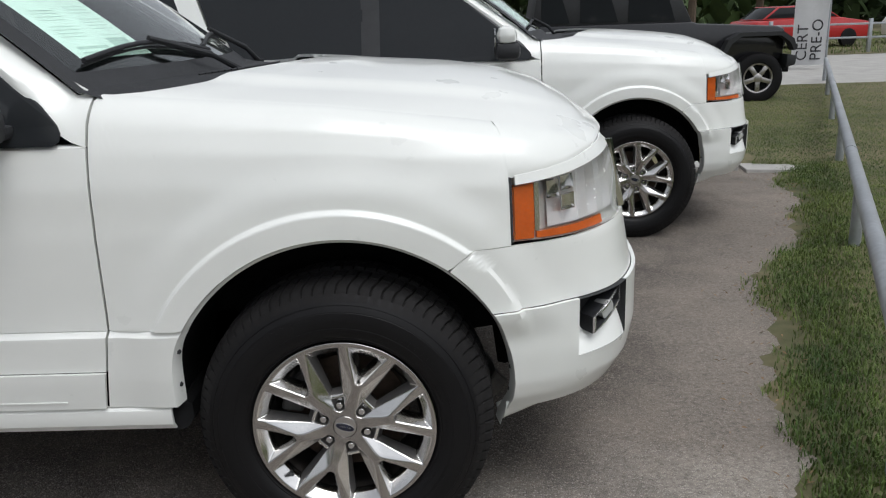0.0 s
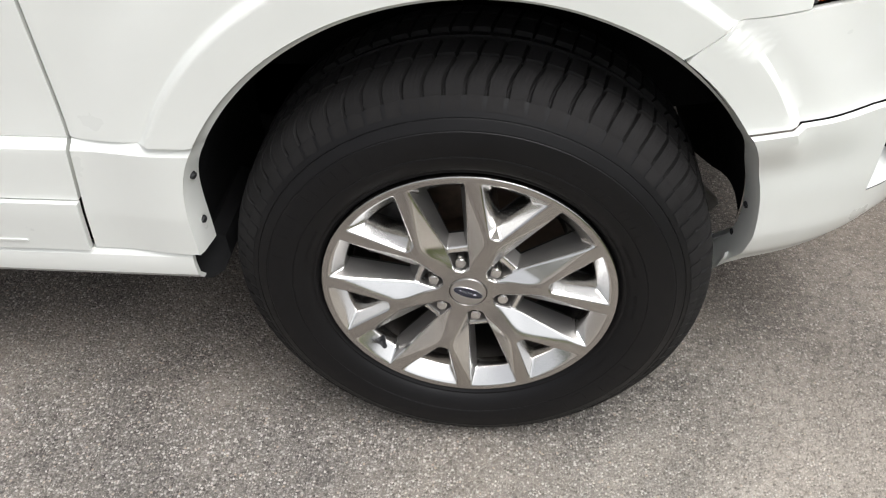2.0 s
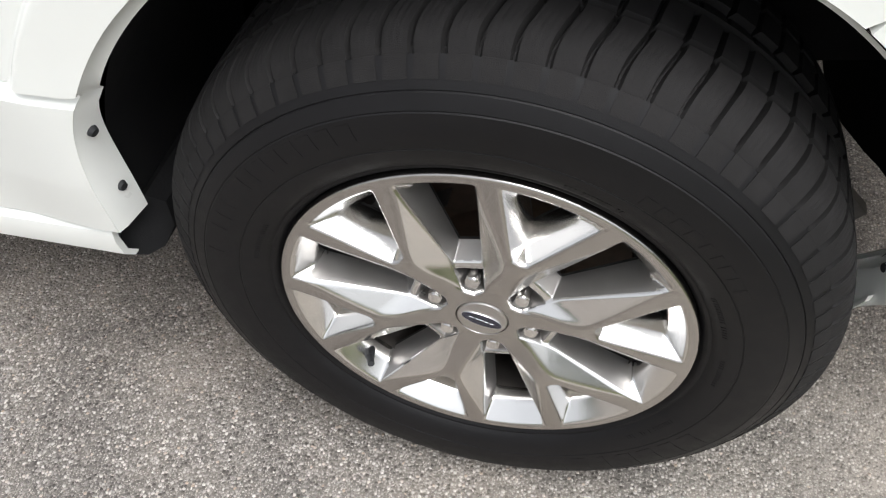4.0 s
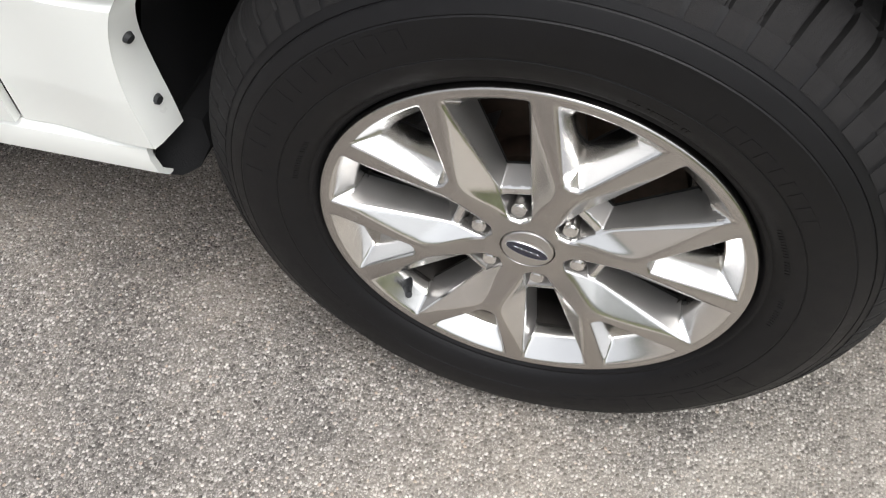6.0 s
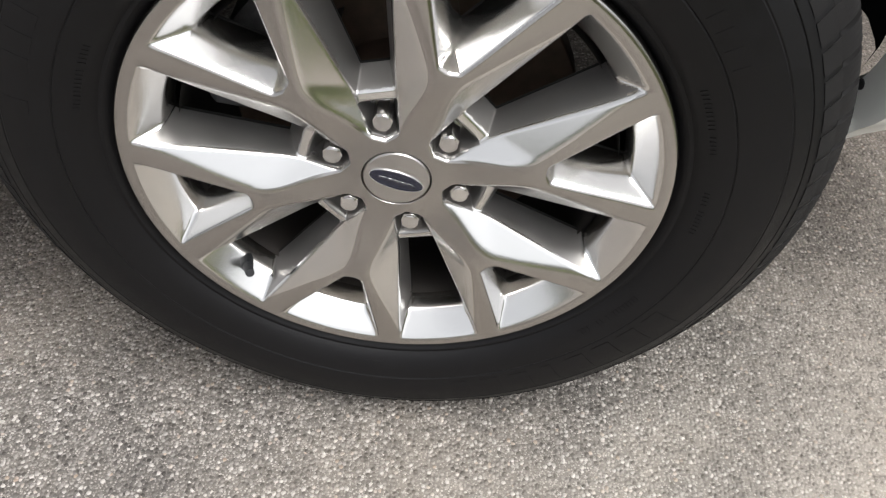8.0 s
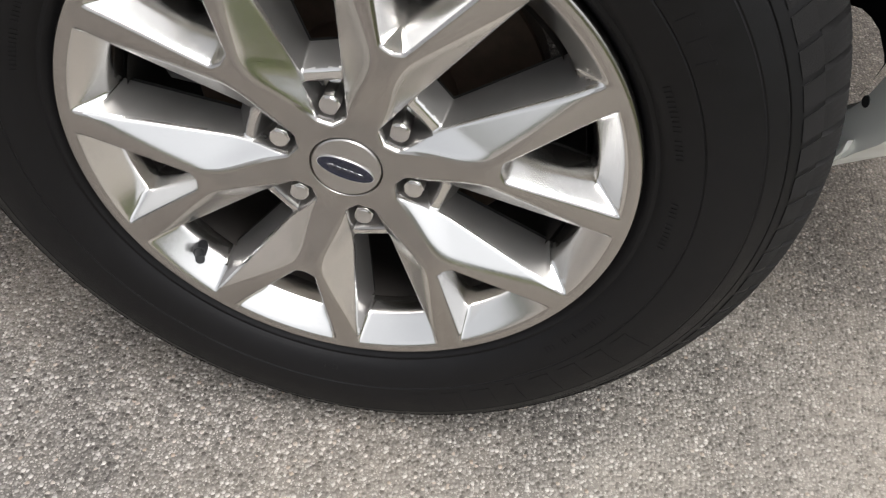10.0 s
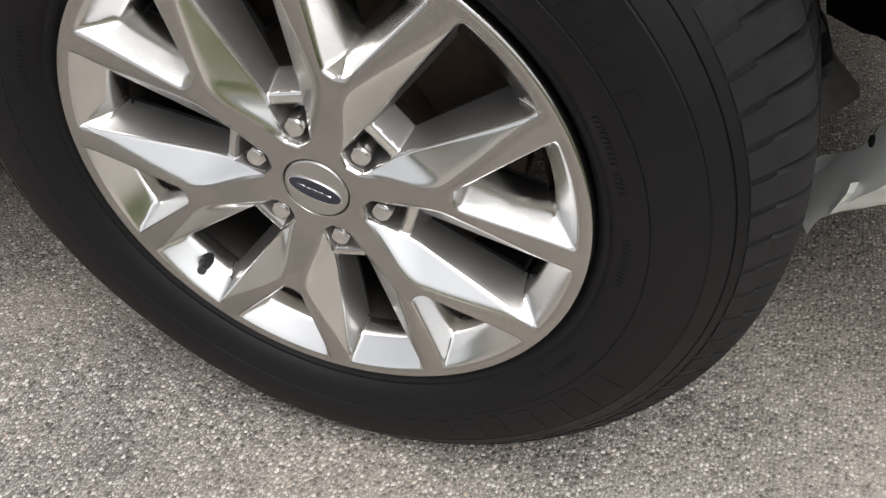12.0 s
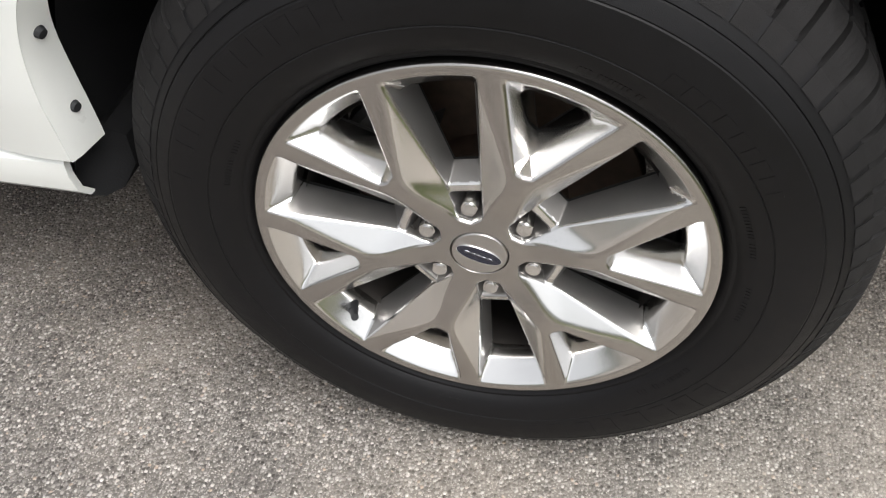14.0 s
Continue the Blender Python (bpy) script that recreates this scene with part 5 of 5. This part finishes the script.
# ---- the black off-road vehicle ----
def build_jeep():
    """Nose towards +x, front axle at x = 0, near side at y = 0."""
    jeep = thing("off_road_vehicle", "boxy black off-road vehicle parked beyond the white ones", "car")
    def slab(name, poly, y0, y1, material, label="", bevel=0.03, parent=jeep):
        bm = bmesh.new()
        f = bm.faces.new([bm.verts.new((x, y0, z)) for x, z in poly])
        ext = bmesh.ops.extrude_face_region(bm, geom=[f])["geom"]
        for v in ext:
            if isinstance(v, bmesh.types.BMVert):
                v.co.y = y1
        bmesh.ops.recalc_face_normals(bm, faces=bm.faces)
        if bevel:
            bmesh.ops.bevel(bm, geom=bm.edges[:], offset=bevel, segments=2, affect="EDGES", profile=0.5)
        return part(name, bm, material, parent, label)
    slab("body", [(0.35, 0.62), (0.42, 0.75), (0.42, 1.12), (0.3, 1.17), (-0.95, 1.24), (-1.0, 1.27), (-3.5, 1.27), (-3.55, 0.6), (-0.5, 0.55)], 0.16, 1.58, BLACK_PAINT, "black boxy body")
    slab("cabin_top", [(-1.0, 1.25), (-1.28, 1.82), (-3.4, 1.84), (-3.5, 1.25)], 0.2, 1.54, BLACK_TRIM, "black hard top")
    for x0, x1 in ((-1.22, -2.0), (-2.1, -2.75), (-2.85, -3.35)):
        slab("side_window", [(x0 - 0.06, 1.3), (x0 - 0.2, 1.74), (x1, 1.74), (x1, 1.3)], 0.19, 0.21, DARK_GLASS, "dark side window", 0.0)
    for x in (0.0, -2.95):
        bm = bmesh.new()
        outer = [(x - 0.62, 0.72), (x - 0.5, 0.98), (x - 0.33, 1.09), (x + 0.33, 1.09), (x + 0.5, 0.98), (x + 0.56, 0.82)]
        inner = [(x - 0.56, 0.7), (x - 0.45, 0.92), (x - 0.3, 1.03), (x + 0.3, 1.03), (x + 0.45, 0.92), (x + 0.51, 0.8)]
        rows = [[Vector((p[0], y, p[1])) for p in outer] + [Vector((p[0], y, p[1])) for p in inner[::-1]] + [Vector((outer[0][0], y, outer[0][1]))] for y in (-0.03, 0.0, 0.18)]
        grid(bm, rows)
        a = [bm.verts.new((p[0], -0.03, p[1])) for p in outer]
        b = [bm.verts.new((p[0], -0.03, p[1])) for p in inner]
        for i in range(5):
            bm.faces.new((a[i], a[i + 1], b[i + 1], b[i]))
        bmesh.ops.recalc_face_normals(bm, faces=bm.faces)
        part("fender_flare", bm, BLACK_TRIM, jeep, "wide black plastic fender flare")
        bm = bmesh.new()
        lathe(bm, [(0.22, 0.0), (0.24, -0.02), (0.3, -0.03), (0.37, -0.015), (0.39, 0.02), (0.395, 0.2), (0.36, 0.25), (0.24, 0.24)], 48)
        tyre = part("tyre", bm, RUBBER, jeep, "black off-road tyre")
        tyre.location = (x, 0.02, 0.393)
        bm = bmesh.new()
        lathe(bm, [(0.235, 0.0), (0.225, -0.012), (0.205, -0.005), (0.2, 0.05)], 48)
        lathe(bm, [(0.07, -0.01), (0.05, -0.02), (0.0, -0.02)], 24)
        for k in range(5):
            m = Matrix.Rotation(radians(72 * k + 18), 4, "Y")
            box(bm, (0.03, -0.012, -0.036), (0.21, 0.02, 0.036), 0.008, m)
        part("rim", bm, CAP, tyre, "five-spoke silver rim")
        bm = bmesh.new()
        lathe(bm, [(0.0, 0.06), (0.205, 0.06)], 32)
        part("brake", bm, LINER, tyre)
    slab("front_bumper", [(0.42, 0.55), (0.56, 0.58), (0.58, 0.72), (0.42, 0.75)], 0.0, 1.74, BLACK_TRIM, "black front bumper", 0.02)
    slab("tow_hook", [(0.56, 0.62), (0.62, 0.63), (0.62, 0.67), (0.56, 0.68)], 0.3, 0.34, BLACK_TRIM, "", 0.005)
    slab("grille", [(0.42, 0.78), (0.47, 0.78), (0.45, 1.1), (0.4, 1.1)], 0.4, 1.34, BLACK_PAINT, "upright black grille", 0.01)
    slab("chassis", [(0.6, 0.45), (0.6, 0.6), (-3.6, 0.6), (-3.6, 0.45)], 0.35, 1.4, LINER, "dark frame", 0.01)
    return jeep


jeep = build_jeep()
jeep.matrix_world = pose(5.08, 10.85, 0.0)


# ---- banner, driveway and distance ----
def build_banner():
    sign = thing("banner_sign", "white upright banner with black print at the driveway", "sign", pose(8.62, 17.4, 0, 0, 0, -8) @ Matrix.Scale(1.7, 4))
    bm = bmesh.new()
    grid(bm, [[Vector((lerp(-0.22, 0.22, i / 8), 0.012 * math.sin(i * 0.9 + j * 0.4), lerp(0.06, 1.9, j / 16))) for j in range(17)] for i in range(9)])
    bmesh.ops.solidify(bm, geom=bm.faces[:], thickness=0.004)
    part("cloth", bm, BANNER, sign)
    bm = bmesh.new()
    rod(bm, (0.235, 0.01, 0), (0.235, 0.01, 2.1), 0.014, 0.01, 10)
    part("pole", bm, GALVANISED, sign, "thin metal pole")
    for text, x in (("CERT", -0.035), ("PRE-O", 0.15)):
        cu = bpy.data.curves.new("lettering", "FONT")
        cu.body, cu.size, cu.extrude = text, 0.2, 0.002
        tmp = bpy.data.objects.new("lettering", cu)
        scene.collection.objects.link(tmp)
        me = bpy.data.meshes.new_from_object(tmp.evaluated_get(bpy.context.evaluated_depsgraph_get()))
        bpy.data.objects.remove(tmp)
        me.materials.append(LETTERS)
        ob = new("lettering", me)
        ob.parent = sign
        ob.matrix_basis = Matrix.Translation((x, -0.02, 0.12)) @ Matrix.Rotation(radians(90), 4, "X") @ Matrix.Rotation(radians(90), 4, "Z")


build_banner()


def build_slab():
    """Broken concrete edging where the asphalt ends."""
    rnd = random.Random(6)
    slab = thing("concrete_slab", "broken pale concrete edging at the end of the asphalt", "slab", pose(2.98, 5.62, 0, 0, 0, -12) @ Matrix.Diagonal((1.35, 1.6, 1.3, 1)))
    for x0, x1, y0, y1, h in ((-0.42, 0.02, -0.1, 0.12, 0.03), (0.05, 0.4, -0.14, 0.06, 0.022), (0.42, 0.6, -0.08, 0.05, 0.015)):
        bm = bmesh.new()
        ring = [Vector((lerp(x0, x1, u) + rnd.uniform(-0.025, 0.025), lerp(y0, y1, v) + rnd.uniform(-0.02, 0.02), 0)) for u, v in ((0, 0), (0.3, -0.05), (0.7, 0.03), (1, 0), (1.03, 0.5), (1, 1), (0.6, 0.95), (0.25, 1.04), (0, 1))]
        low = [bm.verts.new(q - Vector((0, 0, 0.01))) for q in ring]
        top = [bm.verts.new(q * 0.97 + Vector((0, 0, h))) for q in ring]
        for i in range(len(ring)):
            j = (i + 1) % len(ring)
            bm.faces.new((low[i], low[j], top[j], top[i]))
        bm.faces.new(top)
        part("piece", bm, CONCRETE, slab)


build_slab()
bm = bmesh.new()
grid(bm, [[Vector((x, y, 0.006)) for x in (2.0, 60.0)][::-1] for y in (13.6, 22.5)])
tagged(part("driveway", bm, CONCRETE, None, "pale driveway beyond the grass", smooth=False), category="driveway", kind="structure")
bm = bmesh.new()
grid(bm, [[Vector((x, y, 0.01)) for x in np.linspace(1, 80, 20)][::-1] for y in (22.6, 35, 90)])
tagged(part("far_lawn", bm, TURF, None, "far grass verge"), category="lawn", kind="structure")
far = [(float(rng.uniform(8, 26)), float(rng.uniform(22.7, 40)), 0.01) for _ in range(15000)]
build_grass("far_grass", far, 0.12, "far grass verge beyond the driveway")


def build_tree(name, x, y, high, seed):
    """A tapered trunk with limbs and a crown of many leaf clumps."""
    rnd = random.Random(seed)
    tree = thing(name, "leafy green tree far beyond the lot", "tree", pose(x, y, 0), group="far trees")
    bm = bmesh.new()
    rod(bm, (0, 0, 0), (0.1, 0, high * 0.45), 0.28, 0.17, 10)
    tips = []
    for i in range(9):
        a, up = rnd.uniform(0, 6.28), rnd.uniform(0.3, 0.5) * high
        b = Vector((math.cos(a) * high * 0.22, math.sin(a) * high * 0.22, up + high * rnd.uniform(0.15, 0.35)))
        rod(bm, (0.1, 0, up * 0.9), b, 0.1, 0.03, 6)
        tips.append(b)
    part("trunk", bm, BARK, tree)
    verts, faces = [], []
    for i in range(3600):
        c = rnd.choice(tips)
        v = Vector((rnd.gauss(0, 1), rnd.gauss(0, 1), rnd.gauss(0, 0.7)))
        q = c + v * high * 0.09
        e = Euler((rnd.uniform(0, 6), rnd.uniform(0, 6), rnd.uniform(0, 6))).to_matrix()
        l = rnd.uniform(0.1, 0.26)
        o = len(verts)
        verts += [tuple(q + e @ Vector(w)) for w in ((-l, 0, 0), (0, -l * 0.5, 0), (l, 0, 0), (0, l * 0.5, 0))]
        faces.append((o, o + 1, o + 2, o + 3))
    me = bpy.data.meshes.new("crown")
    me.from_pydata(verts, [], faces)
    me.materials.append(LEAVES)
    new("crown", me).parent = tree


for i, (x, y, h) in enumerate(((14, 46, 9), (20, 52, 11), (27, 48, 10), (34, 55, 12), (8, 54, 10), (42, 50, 10), (0, 58, 11))):
    build_tree("tree", x, y, h, i)


def build_far_car(x, y, turn, paint, label):
    """A small parked car, seen far off."""
    car = thing("parked_car", label, "car", pose(x, y, 0, 0, 0, turn), group="far parked cars")
    bm = bmesh.new()
    prof = [(-2.2, 0.3), (-2.25, 0.75), (-2.1, 0.95), (-1.3, 1.0), (1.1, 1.0), (2.1, 0.85), (2.2, 0.5), (2.1, 0.28)]
    top = [(-1.9, 0.98), (-1.3, 1.42), (0.3, 1.44), (1.15, 0.98)]
    for poly, y0, y1, mi in ((prof, -0.88, 0.88, 0), (top, -0.75, 0.75, 1)):
        a = [bm.verts.new((px, y0, pz)) for px, pz in poly]
        b = [bm.verts.new((px, y1, pz)) for px, pz in poly]
        for f in (a, b[::-1], *[(a[i], b[i], b[(i + 1) % len(a)], a[(i + 1) % len(a)]) for i in range(len(a))]):
            bm.faces.new(f).material_index = mi
    bmesh.ops.recalc_face_normals(bm, faces=bm.faces)
    bmesh.ops.bevel(bm, geom=bm.edges[:], offset=0.05, segments=2, affect="EDGES", profile=0.5)
    part("body", bm, [paint, DARK_GLASS], car)
    for wx in (-1.35, 1.35):
        for wy in (-0.82, 0.82):
            bm = bmesh.new()
            lathe(bm, [(0.0, -0.1), (0.2, -0.1), (0.3, -0.09), (0.32, -0.05), (0.32, 0.05), (0.3, 0.09), (0.0, 0.1)], 24, centre=(wx, wy, 0.32))
            part("wheel", bm, RUBBER, car)


build_far_car(12.5, 27.5, 12, RED_PAINT, "red car parked far beyond the driveway")
build_far_car(18.5, 28.5, 8, PAINT, "white car parked far beyond the driveway")


def build_fence():
    fence = thing("rail_fence", "grey two-rail pipe fence beyond the driveway", "fence")
    for i in range(9):
        bm = bmesh.new()
        x = 7 + 3 * i
        box(bm, (x - 0.05, 23.4, 0), (x + 0.05, 23.5, 1.0), 0.01)
        part("post", bm, GALVANISED, fence)
    for z in (0.45, 0.85):
        bm = bmesh.new()
        box(bm, (6.8, 23.42, z - 0.03), (31.2, 23.48, z + 0.03), 0.01)
        part("rail", bm, GALVANISED, fence)


build_fence()


# added surroundings: a low belt of far woods closes the view and darkens reflections
def build_woods():
    rng = np.random.default_rng(9)
    n = 26000
    a = rng.uniform(0, 2 * math.pi, n)
    r = rng.uniform(66, 84, n)
    top = 5.5 + 2.5 * np.sin(a * 9) + 1.5 * np.sin(a * 23 + 1)
    z = rng.uniform(0, 1, n) ** 0.8 * top
    c = np.stack([r * np.cos(a), r * np.sin(a), z], 1)
    u, v = rng.normal(0, 0.55, (n, 3)), rng.normal(0, 0.55, (n, 3))
    verts = np.stack([c - u, c - v, c + u, c + v], 1).reshape(-1, 3)
    me = bpy.data.meshes.new("woods")
    me.from_pydata(verts.tolist(), [], (np.arange(n)[:, None] * 4 + np.arange(4)).tolist())
    me.materials.append(LEAVES)
    tagged(new("woods", me), "added low belt of far green woods that darkens the reflected horizon", "woods", kind="stuff")


build_woods()
